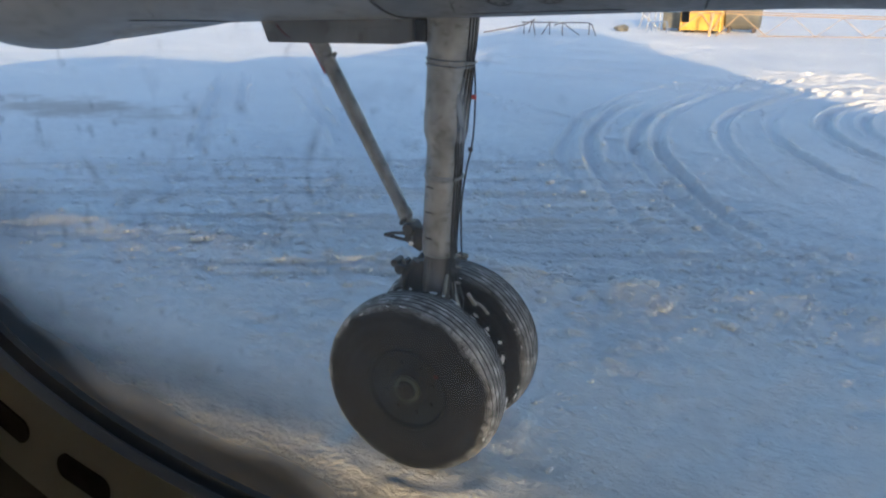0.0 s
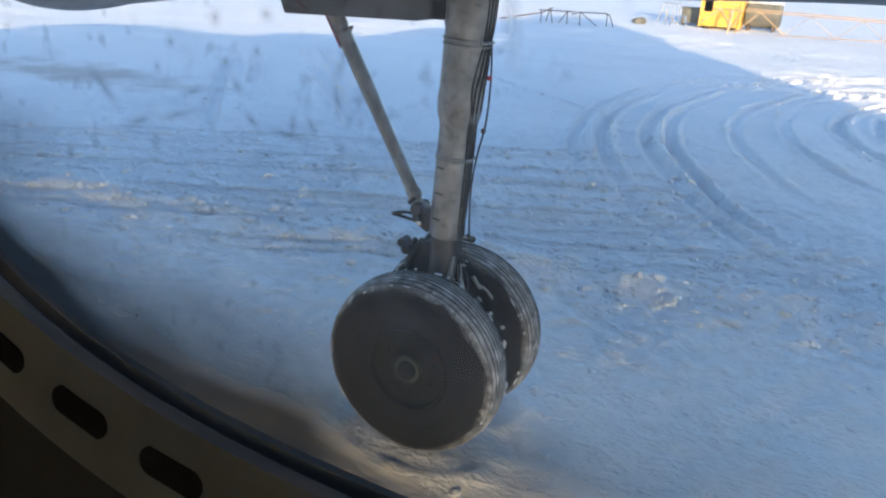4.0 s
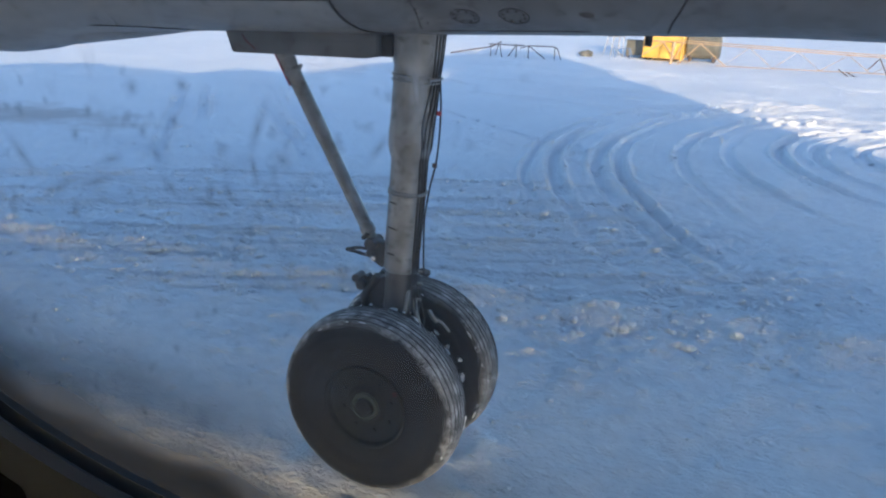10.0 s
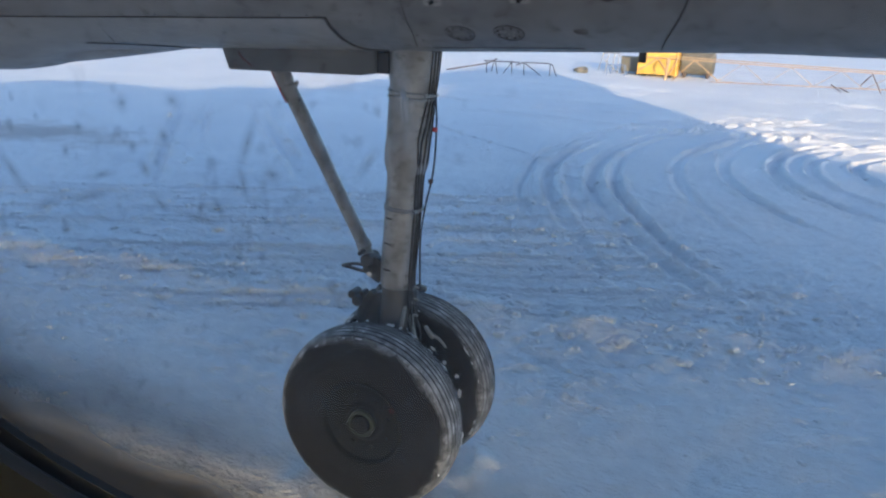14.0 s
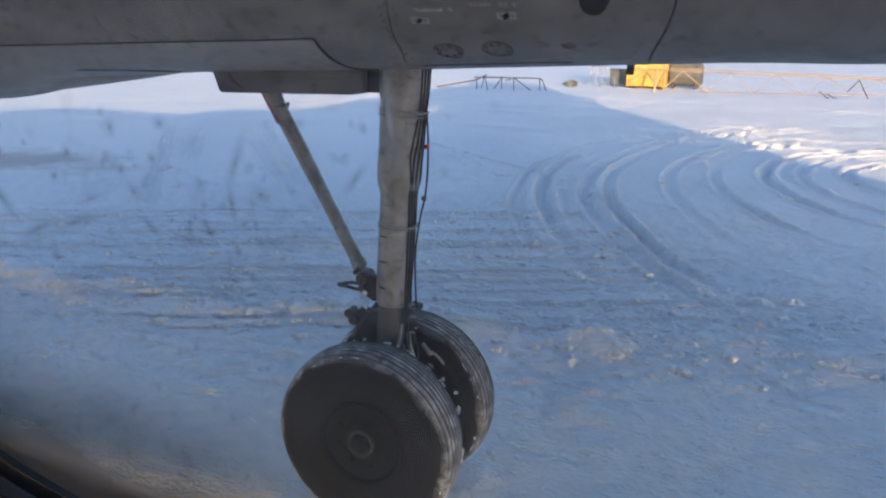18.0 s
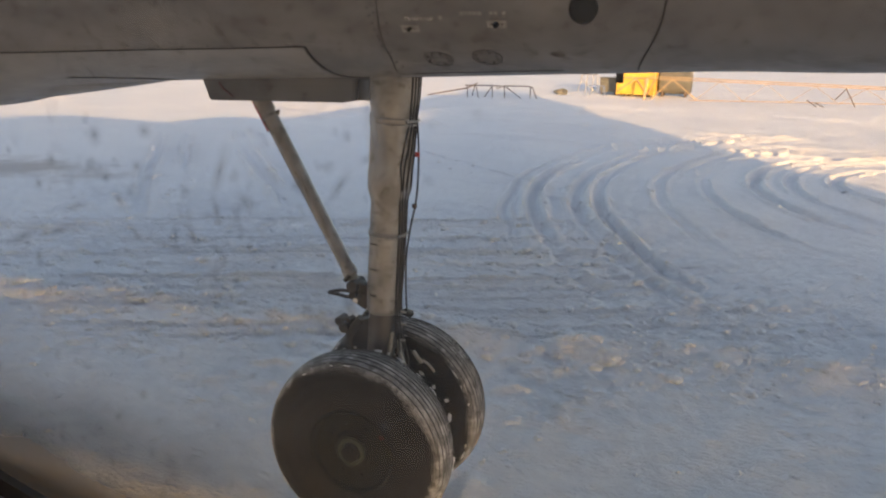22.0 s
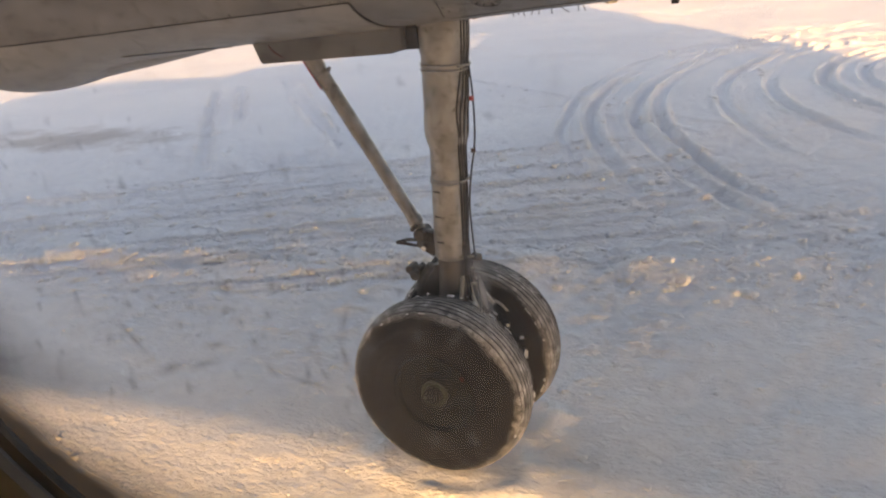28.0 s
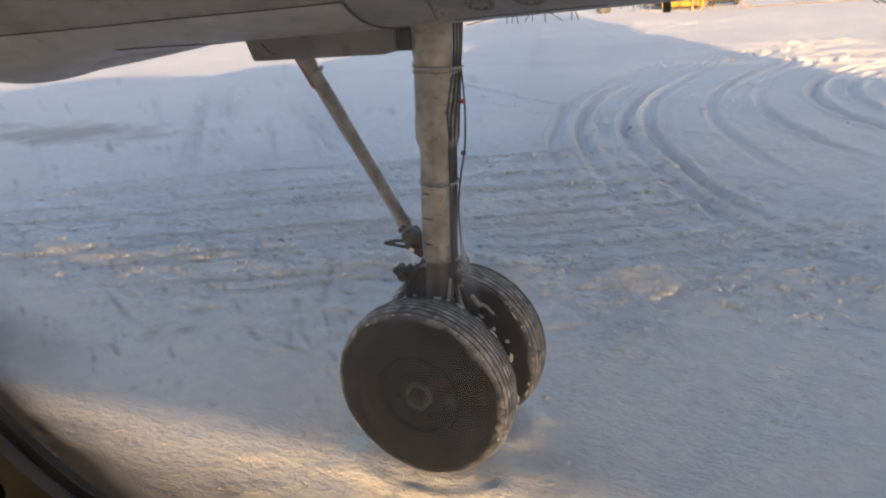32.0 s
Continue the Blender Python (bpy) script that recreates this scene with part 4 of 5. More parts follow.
part("collar", lathe(bmesh.new(), BT + bw * 0.125, bw, [(0, 0.034), (0, 0.043), (0.016, 0.043), (0.016, 0.034)], 28), STEEL_DULL, brace)
u = Vector((0, 0, 1)).cross(bw).normalized()
side = bw.cross(Vector((0, 1, 0))).normalized()
if side.x < 0:
    side = -side
part("bolt", rod(bmesh.new(), BT + bw * 0.133 + side * 0.03, BT + bw * 0.133 + side * 0.058, 0.009, 10), STEEL_DULL, brace)
bm = bmesh.new()
strip = []
for d in np.linspace(0.03, 0.19, 12):
    strip.append([bm.verts.new(BT + bw * d + (-side * math.cos(a) - Vector((0, 1, 0)) * math.sin(a)) * 0.0445) for a in (-0.5, 0.0, 0.5, 0.8, 1.1)])
for a, b in zip(strip, strip[1:]):
    for j in range(4):
        bm.faces.new((a[j], a[j + 1], b[j + 1], b[j]))
part("red_stripe", bm, RED, brace, "red painted stripe")
bm = bmesh.new()
rod(bm, BB - Vector((0, 0.05, 0)), BB + Vector((0, 0.05, 0)), 0.030, 18)
block(bm, BB + Vector((0.035, 0, -0.010)), (0.09, 0.055, 0.05), Matrix.Rotation(0.3, 4, "Y"), 0.012)
block(bm, BB + Vector((0.03, 0, -0.06)), (0.10, 0.05, 0.075), Matrix.Rotation(0.5, 4, "Y"), 0.014)
rod(bm, BB + Vector((0.0, -0.045, -0.045)), BB + Vector((0.0, 0.045, -0.045)), 0.020, 14)
rod(bm, BB + Vector((-0.045, -0.03, 0.02)), BB + Vector((-0.015, -0.03, 0.05)), 0.012, 10)
part("brace_fitting", bm, CASTING, gear, "dark forged brace fitting")
bm = bmesh.new()
loop = [Vector((-1.565, LEG_Y - 0.02, 1.100)), Vector((-1.63, LEG_Y - 0.035, 1.107)), Vector((-1.69, LEG_Y - 0.03, 1.090)), Vector((-1.712, LEG_Y - 0.01, 1.076)),
        Vector((-1.68, LEG_Y + 0.01, 1.066)), Vector((-1.62, LEG_Y, 1.064)), Vector((-1.56, LEG_Y - 0.01, 1.070))]
sweep(bm, smooth_line(loop), 0.0085, 8)
part("tow_loop", bm, CASTING, gear, "dark forged towing loop")
part("bolt", rod(bmesh.new(), (-1.545, LEG_Y - 0.062, 1.075), (-1.545, LEG_Y - 0.02, 1.075), 0.014, 12), CHROME, gear, "bright steel bolt head")

# gear bay fairing under the nacelle
bm = bmesh.new()
prof = [(-2.300, 2.075), (-2.262, 1.972), (-1.560, 1.990), (-1.552, 2.004), (-1.505, 2.004), (-1.505, 2.10)]
for w in (LEG_Y - 0.11, LEG_Y + 0.16):
    bm.faces.new([bm.verts.new((x, w, z)) for x, z in prof])
bm.verts.ensure_lookup_table()
n = len(prof)
for i in range(n):
    j = (i + 1) % n
    bm.faces.new((bm.verts[i], bm.verts[j], bm.verts[n + j], bm.verts[n + i]))
bmesh.ops.bevel(bm, geom=bm.edges[:], offset=0.006, segments=2, affect="EDGES")
bay = part("bay_fairing", bm, PAINT, nacelle, "grey fairing over the gear bay")
part("crease", sweep(bmesh.new(), smooth_line([(-2.20, LEG_Y - 0.113, 2.055), (-2.18, LEG_Y - 0.113, 2.03), (-2.13, LEG_Y - 0.113, 1.995)]), 0.0032, 6), MARKRED, bay, "thin dull red line")
for k in range(15):
    part("rivet", lathe(bmesh.new(), (-1.98 + 0.028 * k, LEG_Y - 0.1095, 2.046 + 0.0007 * k), (0, -1, 0), [(0, 0.0032), (0.0015, 0.0028), (0.0024, 0.001), (0.0024, 0)], 8), SEAM, bay)
# solid black block stands in for the shade inside the gear bay
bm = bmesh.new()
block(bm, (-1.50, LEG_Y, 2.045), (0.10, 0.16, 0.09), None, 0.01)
part("bay_shade_block", bm, SEAM, nacelle, "black block painted as the shaded gear bay opening")


def tyre_profile():
    """(across, radius, band) of a ribbed tyre; band 0 sidewall, 1 rib, 2 groove."""
    p = [(-0.095, 0.205, 0), (-0.108, 0.225, 0), (-0.117, 0.27, 0), (-0.1195, 0.295, 0), (-0.1215, 0.299, 0), (-0.1225, 0.32, 0), (-0.1225, 0.345, 0), (-0.1205, 0.349, 0), (-0.120, 0.372, 0), (-0.118, 0.388, 0), (-0.113, 0.404, 0), (-0.106, 0.419, 1), (-0.098, 0.430, 1)]
    edges = [-0.090, -0.062, -0.037, -0.0125, 0.0125, 0.037, 0.062, 0.090]
    crown = lambda y: 0.4505 - 2.3 * y * y
    for k, c in enumerate(edges):
        p += [(c - 0.0042, crown(c), 2), (c - 0.0032, crown(c) - 0.012, 2), (c + 0.0032, crown(c) - 0.012, 2), (c + 0.0042, crown(c), 1)]
        if k < len(edges) - 1:
            mid = (c + edges[k + 1]) / 2
            p.append((mid, crown(mid) + 0.0008, 1))
    p += [(0.098, 0.430, 1), (0.106, 0.419, 1), (0.113, 0.404, 0)]
    p += [(0.117, 0.392, 0), (0.121, 0.36, 0), (0.121, 0.32, 0), (0.117, 0.27, 0), (0.108, 0.225, 0), (0.095, 0.205, 0)]
    return [(a * 0.95, r, k) for a, r, k in p]


def wheel(y, inner):
    """One twin wheel; inner is +1 if the leg lies towards +y of it."""
    hub = Vector((WHEEL_X, y, WHEEL_Z))
    w = new("wheel")
    w.parent = gear
    w["label"] = "black ribbed aircraft tyre dusted with snow"
    pr = tyre_profile()
    way = Vector((0, 1, 0))
    t = part("tyre", lathe(bmesh.new(), hub, way, [(a, r) for a, r, _ in pr], 120, [b for _, _, b in pr], True), [TYRE, TYRE, GROOVE], w, "black rubber tyre with ribbed tread")
    s = -inner
    rim = [(s * 0.094, 0.207), (s * 0.100, 0.212), (s * 0.104, 0.207), (s * 0.098, 0.196), (s * 0.080, 0.188), (s * 0.070, 0.165), (s * 0.066, 0.10), (s * 0.080, 0.084), (s * 0.082, 0.0)]
    r = part("rim", lathe(bmesh.new(), hub, way, rim, 64), RIMDARK, w, "dark green painted wheel disc")
    part("rim_flange", lathe(bmesh.new(), hub, way, [(s * 0.1045, 0.196), (s * 0.108, 0.200), (s * 0.106, 0.206), (s * 0.101, 0.208)], 64), RIMDARK, w)
    back = [(inner * 0.09, 0.206), (inner * 0.085, 0.19), (inner * 0.05, 0.18), (inner * 0.05, 0.0)]
    part("rim_back", lathe(bmesh.new(), hub, way, back, 48), CASTING, w)
    part("hub_ring", lathe(bmesh.new(), hub, way, [(s * 0.078, 0.066), (s * 0.096, 0.066), (s * 0.099, 0.060), (s * 0.098, 0.050), (s * 0.080, 0.048)], 36), YELLOWGREEN, w, "worn yellow-green hub ring")
    part("hub_cap", lathe(bmesh.new(), hub, way, [(s * 0.078, 0.048), (s * 0.112, 0.044), (s * 0.118, 0.034), (s * 0.118, 0.0)], 28), RIMDARK, w, "dark round hub cap")
    for k in range(8):
        a = 2 * math.pi * k / 8 + 0.3
        q = hub + Vector((0.130 * math.cos(a), s * 0.064, 0.130 * math.sin(a)))
        part("rim_bolt", rod(bmesh.new(), q, q + Vector((0, s * 0.016, 0)), 0.011, 6), RIMDARK, w)
    a = 0.62
    q = hub + Vector((0.196 * math.cos(a), s * 0.104, 0.196 * math.sin(a)))
    part("balance_mark", block(bmesh.new(), q, (0.020, 0.006, 0.018), Matrix.Rotation(-a, 4, "Y"), 0.002), MARKRED, w, "small red alignment mark")
    # brake unit on the inner side: drum, carrier plate and a ring of lugs
    part("brake_drum", lathe(bmesh.new(), hub, way, [(inner * 0.045, 0.20), (inner * 0.088, 0.20), (inner * 0.100, 0.188), (inner * 0.104, 0.06)], 40), CASTING, w, "dark brake drum")
    part("brake_carrier", lathe(bmesh.new(), hub, way, [(inner * 0.100, 0.150), (inner * 0.128, 0.146), (inner * 0.134, 0.130), (inner * 0.134, 0.06)], 36), CASTING, w, "dark brake carrier plate")
    for k in range(16):
        a = 2 * math.pi * k / 16 + 0.12
        q = hub + Vector((0.172 * math.cos(a), inner * 0.100, 0.172 * math.sin(a)))
        turn = Matrix.Rotation(-a, 4, "Y")
        bm = bmesh.new()
        block(bm, q + Vector((0, inner * 0.008, 0)), (0.016, 0.020, 0.034), turn, 0.004)
        part("brake_lug", bm, BRASS if k % 3 else CHROME, w, "bright worn brake lug")
    for k in range(7):
        a = 2 * math.pi * k / 7 + 0.5
        q = hub + Vector((0.105 * math.cos(a), inner * 0.132, 0.105 * math.sin(a)))
        part("brake_piston", lathe(bmesh.new(), q, Vector((0, inner, 0)), [(0, 0.020), (0.012, 0.020), (0.017, 0.014), (0.017, 0.0)], 14), CHROME if k % 2 else BRASS, w, "bright brake piston cap")
    # packed snow on the shoulder and in the tread
    rs = np.random.RandomState(int(y * 100))
    for sgn in (-1, 1):
        bm = bmesh.new()
        for k in range(9 if sgn == -inner else 26):
            a = rs.uniform(0, 2 * math.pi)
            rad = rs.uniform(0.414, 0.432)
            c = hub + Vector((rad * math.cos(a), sgn * rs.uniform(0.098, 0.112), rad * math.sin(a)))
            g = bmesh.ops.create_icosphere(bm, subdivisions=1, radius=1.0)
            L, W, T = rs.uniform(0.006, 0.028), rs.uniform(0.003, 0.009), 0.0025
            m = Matrix.Translation(c) @ Matrix.Rotation(-a, 4, "Y") @ Matrix.Rotation(sgn * -0.75, 4, "Z") @ Matrix.Diagonal((T, W, L, 1))
            for v in g["verts"]:
                v.co = m @ (v.co * (1 + 0.35 * rs.uniform(-1, 1)))
        part("caked_snow", bm, CLOD, w, "crumbs of snow stuck on the tyre shoulder")["kind"] = "stuff"
    # lumps of snow frozen onto the inner sidewall
    for k in range(15):
        a = rs.uniform(0, 2 * math.pi)
        rad = rs.uniform(0.25, 0.375)
        c = hub + Vector((rad * math.cos(a), inner * (0.1215 if rad > 0.29 else 0.115), rad * math.sin(a)))
        bm = bmesh.new()
        lump(bm, (0, 0, 0), (0.005, rs.uniform(0.007, 0.014), rs.uniform(0.010, 0.026)), k + y, 1, 0.6)
        bmesh.ops.transform(bm, matrix=Matrix.Translation(c) @ Matrix.Rotation(-a, 4, "Y") @ Matrix.Rotation(math.pi / 2, 4, "Z"), verts=bm.verts[:])
        part("frozen_lump", bm, CLOD, w)
    return w


wheel(NEAR_Y, 1)
wheel(FAR_Y, -1)

# bright bent brake pipes where the hoses reach the axle
for pts, r in ((((-1.375, LEG_Y - 0.02, 0.93), (-1.372, LEG_Y - 0.05, 0.86), (-1.378, LEG_Y - 0.06, 0.80), (-1.360, LEG_Y - 0.05, 0.75), (-1.325, LEG_Y - 0.02, 0.715)), 0.011),
               (((-1.355, LEG_Y + 0.01, 0.88), (-1.335, LEG_Y - 0.02, 0.835), (-1.318, LEG_Y - 0.03, 0.80), (-1.312, LEG_Y - 0.02, 0.77)), 0.012),
               (((-1.300, LEG_Y + 0.06, 0.815), (-1.282, LEG_Y + 0.06, 0.79), (-1.262, LEG_Y + 0.07, 0.755)), 0.010),
               (((-1.262, LEG_Y + 0.08, 0.765), (-1.235, LEG_Y + 0.09, 0.745), (-1.205, LEG_Y + 0.10, 0.705)), 0.007)):
    part("brake_pipe", sweep(bmesh.new(), smooth_line(pts), r, 10), PIPE, gear, "bent grey steel brake pipe")
# bright fittings where the hoses are tied to the sleeve
for z, dx in ((1.105, 0.068), (1.050, 0.066), (1.045, 0.118), (0.985, 0.122), (0.905, 0.125)):
    q = leg(z)
    part("hose_fitting", rod(bmesh.new(), (q.x + dx - 0.012, LEG_Y - 0.035, z), (q.x + dx + 0.012, LEG_Y - 0.030, z - 0.003), 0.0065, 10), PIPE, gear, "bright steel hose fitting")
# hydraulic hoses on the trailing side of the leg
ACROSS, TOWARDS = Vector((0.89, 0.45, 0)), Vector((0.45, -0.89, 0))


def leg_radius(z):
    return float(np.interp(z, [1.02, 1.56, 1.62, 1.70, 1.97, 2.02], [0.0805, 0.082, 0.100, 0.0985, 0.100, 0.110]))


def on_leg(z, f, r):
    """Lying on the leg's inboard face, f of its radius towards the tail side."""
    rad = leg_radius(z) + r
    return leg(z) + ACROSS * (f * rad) + TOWARDS * math.sqrt(max(rad * rad - (f * rad) ** 2, 0))


HOSES = ((0.0042, (0.62, 0.64, 0.66, 0.48, 0.40, 0.46, 0.52, 0.60, 0.62, 0.66)), (0.0045, (0.74, 0.76, 0.77, 0.68, 0.56, 0.54, 0.64, 0.74, 0.76, 0.78)),
         (0.0045, (0.86, 0.88, 0.88, 0.84, 0.76, 0.70, 0.78, 0.87, 0.88, 0.90)), (0.0042, (0.96, 0.97, 0.98, 0.97, 0.93, 0.88, 0.92, 0.98, 0.99, 1.0)))
for k, (r, shares) in enumerate(HOSES):
    pts = [on_leg(z, f, r) for z, f in zip((2.16, 2.0, 1.92, 1.80, 1.72, 1.64, 1.57, 1.44, 1.24, 1.06), shares)]
    q = leg(0.95)
    pts += [(q.x + 0.085 + 0.006 * k, q.y - 0.03 + 0.016 * k, 0.93), (q.x + 0.09 + 0.02 * (k % 3), q.y + 0.03 * (k - 1.5), 0.80 - 0.02 * k), (q.x + 0.06 + 0.015 * k, q.y + (0.12 if k % 2 else -0.10), 0.66)]
    part("hose", sweep(bmesh.new(), smooth_line(pts, 5), r, 8), HOSE, gear, "black rubber hydraulic hose")
line = [(leg(1.93).x + 0.112, LEG_Y, 1.93), (leg(1.80).x + 0.128, LEG_Y, 1.80), (leg(1.70).x + 0.132, LEG_Y, 1.66), (leg(1.55).x + 0.130, LEG_Y, 1.55), (leg(1.45).x + 0.112, LEG_Y, 1.44), (leg(1.3).x + 0.10, LEG_Y, 1.28), (leg(1.1).x + 0.115, LEG_Y, 1.08), (leg(1.04).x + 0.125, LEG_Y, 1.03)]
part("cable", sweep(bmesh.new(), smooth_line(line), 0.0045, 8), HOSE, gear, "thin black cable standing off the leg")
for z, dx in ((1.775, 0.128), (1.545, 0.130)):
    q = leg(z)
    part("cable_clip", block(bmesh.new(), (q.x + dx, LEG_Y - 0.01, z), (0.020, 0.016, 0.020), None, 0.004), RED if z > 1.6 else DARKTUBE, gear, "small reddish cable clip")
part("cable_clip", rod(bmesh.new(), (leg(1.04).x + 0.12, LEG_Y - 0.02, 1.04), (leg(1.04).x + 0.135, LEG_Y + 0.02, 1.02), 0.018, 12), HOSE, gear)
for z in (1.917, 1.407):
    rad = leg_radius(z) + 0.013
    pts = [leg(z) + ACROSS * (rad * math.sin(a)) + TOWARDS * (rad * math.cos(a)) for a in np.radians((28, 45, 62, 80, 98, 115))]
    part("hose_clamp", sweep(bmesh.new(), smooth_line(pts), 0.006, 8), STEEL_DULL, gear, "grey metal hose clamp")

# ---- far equipment on the snow ----
def beam(bm, a, b, r):
    return rod(bm, a, b, r, 8)


cart_at = Vector((-4.15, 35.0, 0))
cart_at.z = ground_z(cart_at.x, cart_at.y)
cart = thing("ground_power_cart", "yellow boxy ground power cart half sunk in snow", "ground cart")
bm = bmesh.new()
block(bm, cart_at + Vector((0, 0, 0.85)), (1.7, 1.3, 1.55), None, 0.05)
part("housing", bm, YELLOW, cart, "yellow sheet-metal housing")
for dx in (-0.42, 0.42):
    part("panel_door", block(bmesh.new(), cart_at + Vector((dx, -0.662, 0.95)), (0.74, 0.03, 1.15), None, 0.01), YELLOW, cart)
part("roof_lip", block(bmesh.new(), cart_at + Vector((0, 0, 1.65)), (1.78, 1.38, 0.06), None, 0.02), YELLOW, cart)
for dx in (-0.55, 0.55):
    for dy in (-0.55, 0.55):
        w = part("cart_wheel", lathe(bmesh.new(), cart_at + Vector((dx, dy - 0.08, 0.22)), (0, 1, 0), [(0, 0), (0, 0.20), (0.02, 0.24), (0.14, 0.24), (0.16, 0.20), (0.16, 0)], 20), RUBBER, cart)
for (x0, h0), (x1, h1) in (((-0.80, 0.20), (0.0, 0.78)), ((0.0, 0.78), (0.55, 0.12)), ((-0.84, 0.82), (0.84, 0.80)), ((0.55, 0.12), (0.84, 0.80))):
    part("brace_bar", rod(bmesh.new(), cart_at + Vector((x0, -0.74, h0)), cart_at + Vector((x1, -0.74, h1)), 0.032, 8), PALEYELLOW, cart, "faded yellow brace bar")
for dx in (-0.80, 0.80):
    part("corner_post", rod(bmesh.new(), cart_at + Vector((dx, -0.72, 0.05)), cart_at + Vector((dx, -0.72, 1.55)), 0.035, 8), YELLOW, cart)
box_at = Vector((-5.45, 35.4, ground_z(-5.45, 35.4)))
box = thing("equipment_box", "small olive-grey equipment box standing in the snow beside a cart", "box")
part("body", block(bmesh.new(), box_at + Vector((0, 0, 0.42)), (0.82, 0.6, 0.62), None, 0.03), TANK, box)
part("lid", block(bmesh.new(), box_at + Vector((0, 0, 0.755)), (0.88, 0.66, 0.05), None, 0.015), TANK, box)
for dx in (-0.32, 0.32):
    part("leg", block(bmesh.new(), box_at + Vector((dx, 0, 0.04)), (0.08, 0.5, 0.16), None, 0.01), DARKTUBE, box)
tank = thing("fuel_tank", "dark olive cylindrical tank lying on a sled in the snow", "tank")
tp = Vector((-2.55, 35.6, ground_z(-2.55, 35.6)))
part("drum", lathe(bmesh.new(), tp + Vector((-0.75, 0, 0.62)), (1, 0, 0), [(0, 0), (0.02, 0.40), (0.10, 0.52), (0.75, 0.53), (1.40, 0.52), (1.48, 0.40), (1.5, 0)], 28), TANK, tank)
bm = bmesh.new()
for k in range(5):
    lump(bm, tp + Vector((-0.6 + 0.28 * k, -0.05, 1.12)), (0.24, 0.20, 0.07), k + 2, 2, 0.5)
part("snow_cap", bm, CLOD, tank, "snow lying on the tank")
for dx in (-0.5, 0.5):
    part("cradle", block(bmesh.new(), tp + Vector((dx, 0, 0.08)), (0.12, 1.0, 0.30), None, 0.02), DARKTUBE, tank)

boom = thing("lattice_boom", "faded yellow lattice boom lying across the snow", "boom")


def on_field(x, y, h):
    return Vector((x, y, ground_z(x, y) + h))


for y, h0, h1, r in ((33.3, 0.90, 0.74, 0.022), (33.65, 0.95, 0.80, 0.018)):
    part("chord", beam(bmesh.new(), on_field(-3.6, y, h0), on_field(6.6, y, h1), r), PALEYELLOW, boom)
part("chord", beam(bmesh.new(), on_field(-1.8, 33.4, 0.02), on_field(6.4, 33.5, 0.20), 0.017), PALEYELLOW, boom)
zig = [(-3.36, 0.0), (-2.53, 0.86), (-1.51, 0.06), (-0.62, 0.83), (0.35, 0.08), (1.2, 0.80), (2.1, 0.12), (3.0, 0.78), (3.9, 0.14), (4.8, 0.75), (5.7, 0.18)]
for (x0, h0), (x1, h1) in zip(zig, zig[1:]):
    part("lattice_bar", beam(bmesh.new(), on_field(x0, 33.4, h0), on_field(x1, 33.4, h1), 0.022 if x0 < -2 else 0.011), PALEYELLOW, boom)
part("end_post", lathe(bmesh.new(), on_field(-3.62, 33.2, -0.05), (0.05, 0, 1), [(0, 0), (0, 0.055), (0.70, 0.055), (0.72, 0.085), (0.90, 0.085), (0.97, 0.05), (0.98, 0)], 16), PALEYELLOW, boom, "stout faded yellow end post")
for pts in (((2.70, 0.26), (3.15, -0.05)), ((3.0, 0.16), (3.54, -0.08)), ((3.72, 0.30), (4.05, 0.76)), ((4.05, 0.76), (4.45, 0.05))):
    (x0, h0), (x1, h1) = pts
    part("dark_strut", beam(bmesh.new(), on_field(x0, 33.1, h0), on_field(x1, 33.0, h1), 0.022), DARKTUBE, boom, "rusty dark strut")


def trestle(label, mat, y, rail, legs, r=0.022):
    """A welded tube frame: rail as (x, height) points, legs as (top x, top height, foot x, side)."""
    t = thing("steel_trestle", label, "trestle", group="trestles on the snow")
    for (x0, h0), (x1, h1) in zip(rail, rail[1:]):
        part("top_rail", beam(bmesh.new(), on_field(x0, y, h0), on_field(x1, y, h1), r), mat, t)
    for x0, h0, x1, dy in legs:
        part("leg", beam(bmesh.new(), on_field(x0, y, h0), on_field(x1, y + dy, -0.06), r * 0.9), mat, t)
    return t


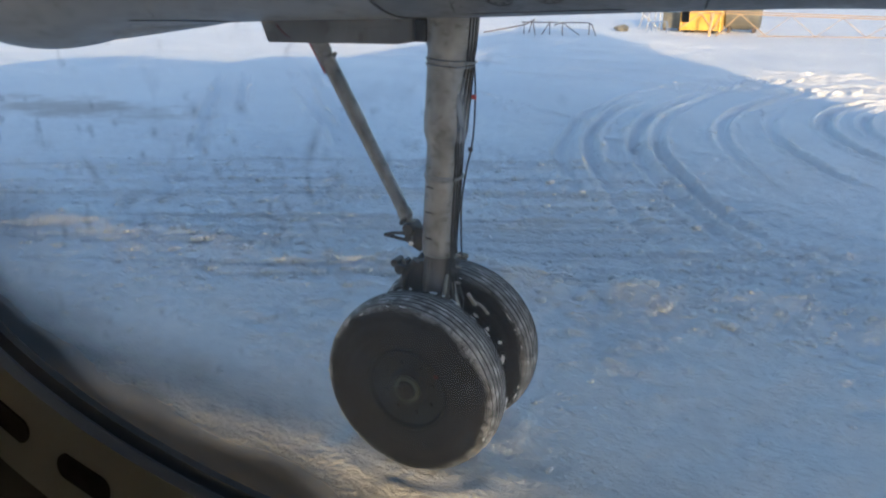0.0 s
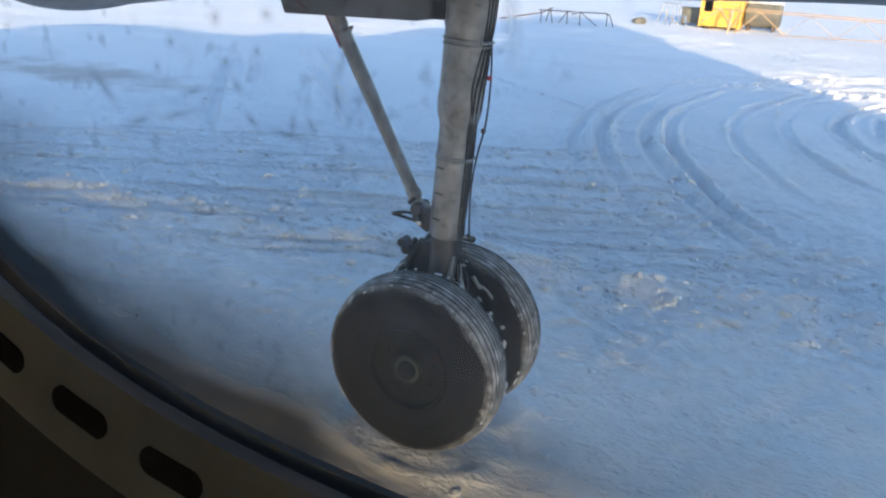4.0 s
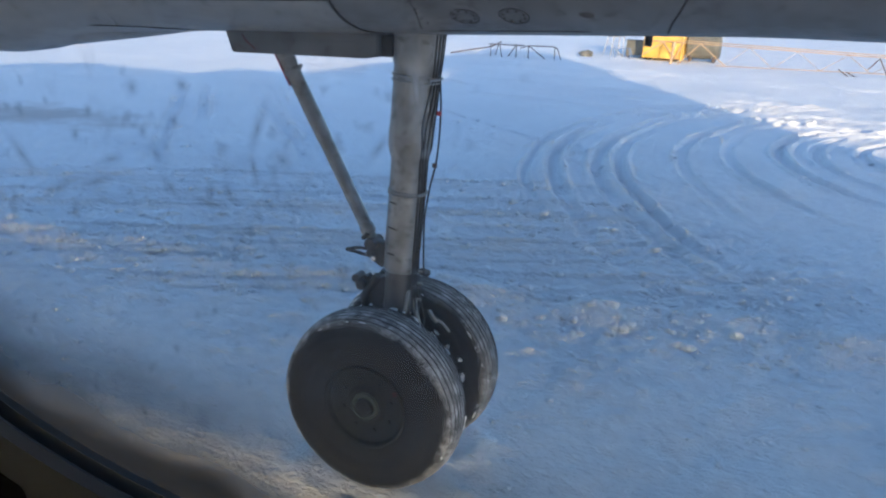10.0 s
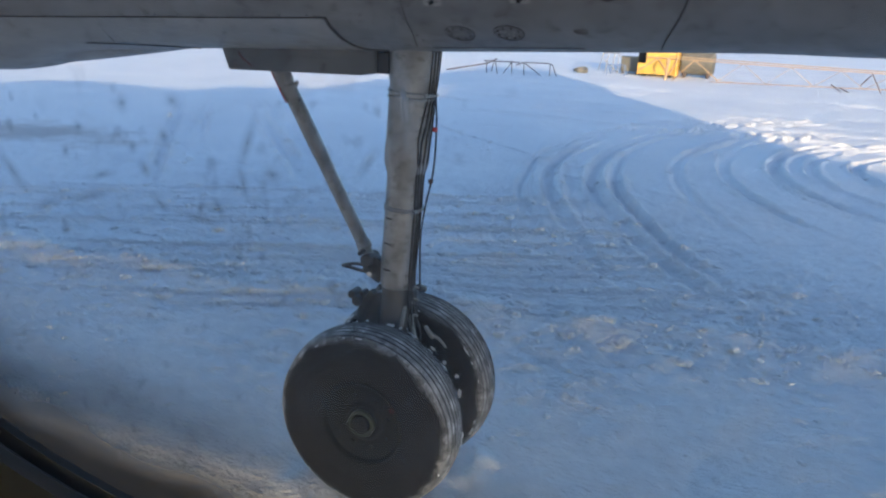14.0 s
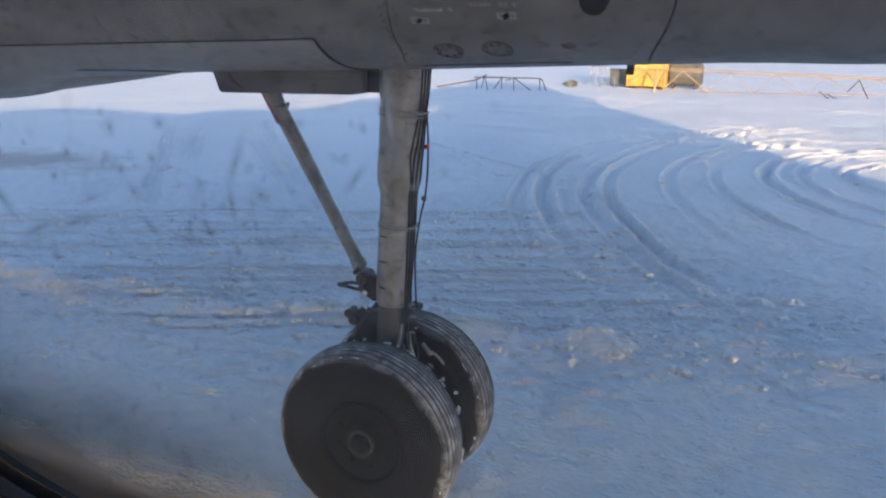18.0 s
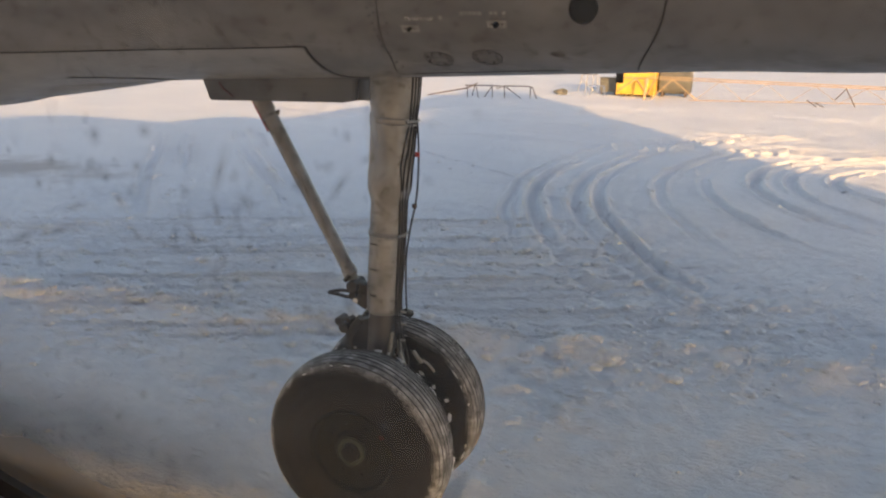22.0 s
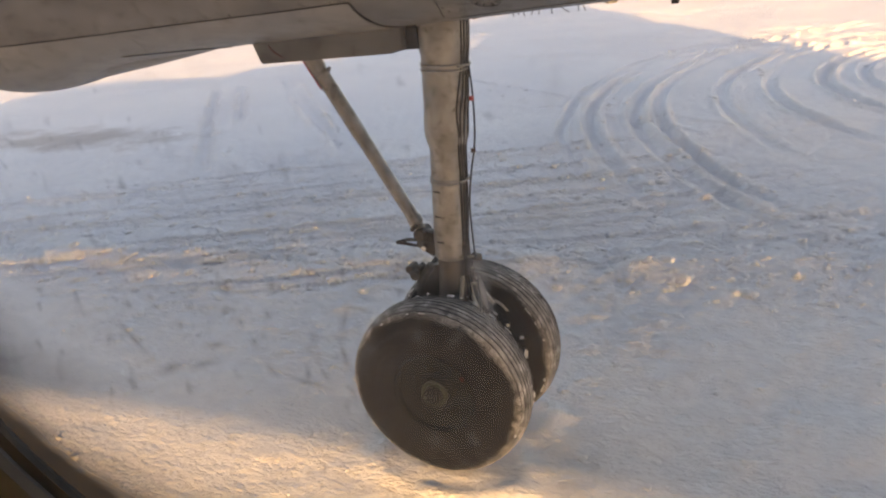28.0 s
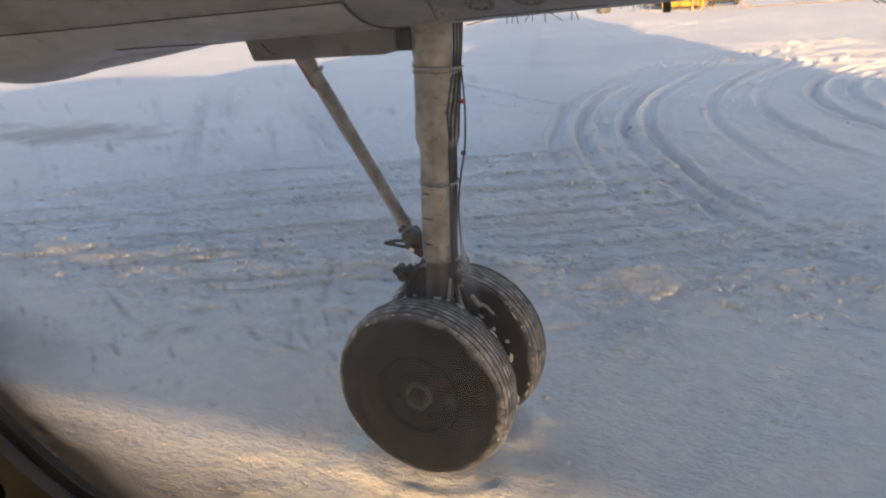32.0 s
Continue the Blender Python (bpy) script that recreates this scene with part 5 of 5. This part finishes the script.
trestle("rusty dark tube trestle half buried in drifted snow", DARKTUBE, 30.8, [(-10.95, 0.48), (-10.2, 0.50), (-9.35, 0.53)],
        [(-10.85, 0.48, -10.80, -0.1), (-10.5, 0.50, -10.72, 0.25), (-10.45, 0.50, -10.25, -0.2), (-9.71, 0.58, -9.70, 0.0), (-9.72, 0.50, -10.15, 0.15)])
trestle("rusty dark tube trestle with a bent end leg", DARKTUBE, 30.85, [(-9.55, 0.40), (-9.2, 0.54), (-8.15, 0.52), (-7.95, 0.45)],
        [(-9.19, 0.54, -9.15, -0.05), (-9.15, 0.52, -8.42, 0.2), (-8.05, 0.50, -8.08, 0.15), (-7.95, 0.45, -7.72, -0.05)])
trestle("small blue tube bench frame in the snow", BLUETUBE, 33.5, [(-6.15, 0.42), (-5.4, 0.44)],
        [(-6.15, 0.42, -6.18, -0.1), (-6.10, 0.42, -6.05, 0.3), (-5.42, 0.44, -5.38, -0.1), (-5.40, 0.44, -5.30, 0.3)], 0.020)
trestle("tall grey tube rack leaning beside a yellow cart", STEEL_DULL, 35.2, [(-6.7, 0.85), (-6.0, 0.88)],
        [(-6.7, 0.85, -6.9, -0.1), (-6.45, 0.86, -6.55, -0.1), (-6.2, 0.87, -6.22, -0.1), (-6.0, 0.88, -5.96, -0.1), (-6.7, 0.6, -5.95, 0.2)], 0.018)
bm = bmesh.new()
lump(bm, (-7.3, 33.5, ground_z(-7.3, 33.5) + 0.10), (0.28, 0.22, 0.17), 4, 3, 0.5)
tagged(new("rubble_heap", finish(bm, "rubble_heap", TANK)), "dark half-buried heap of scrap in the snow", "scrap")
bm = bmesh.new()
sweep(bm, [Vector((-12.2, 29.6, ground_z(-12.2, 29.6) + 0.06)), Vector((-10.6, 30.2, ground_z(-10.6, 30.2) + 0.40)), Vector((-10.2, 30.3, ground_z(-10.2, 30.3) + 0.62))], 0.025, 8)
tagged(new("bent_pipe", finish(bm, "bent_pipe", DARKTUBE)), "rusty bent pipe sticking out of the snow", "pipe")
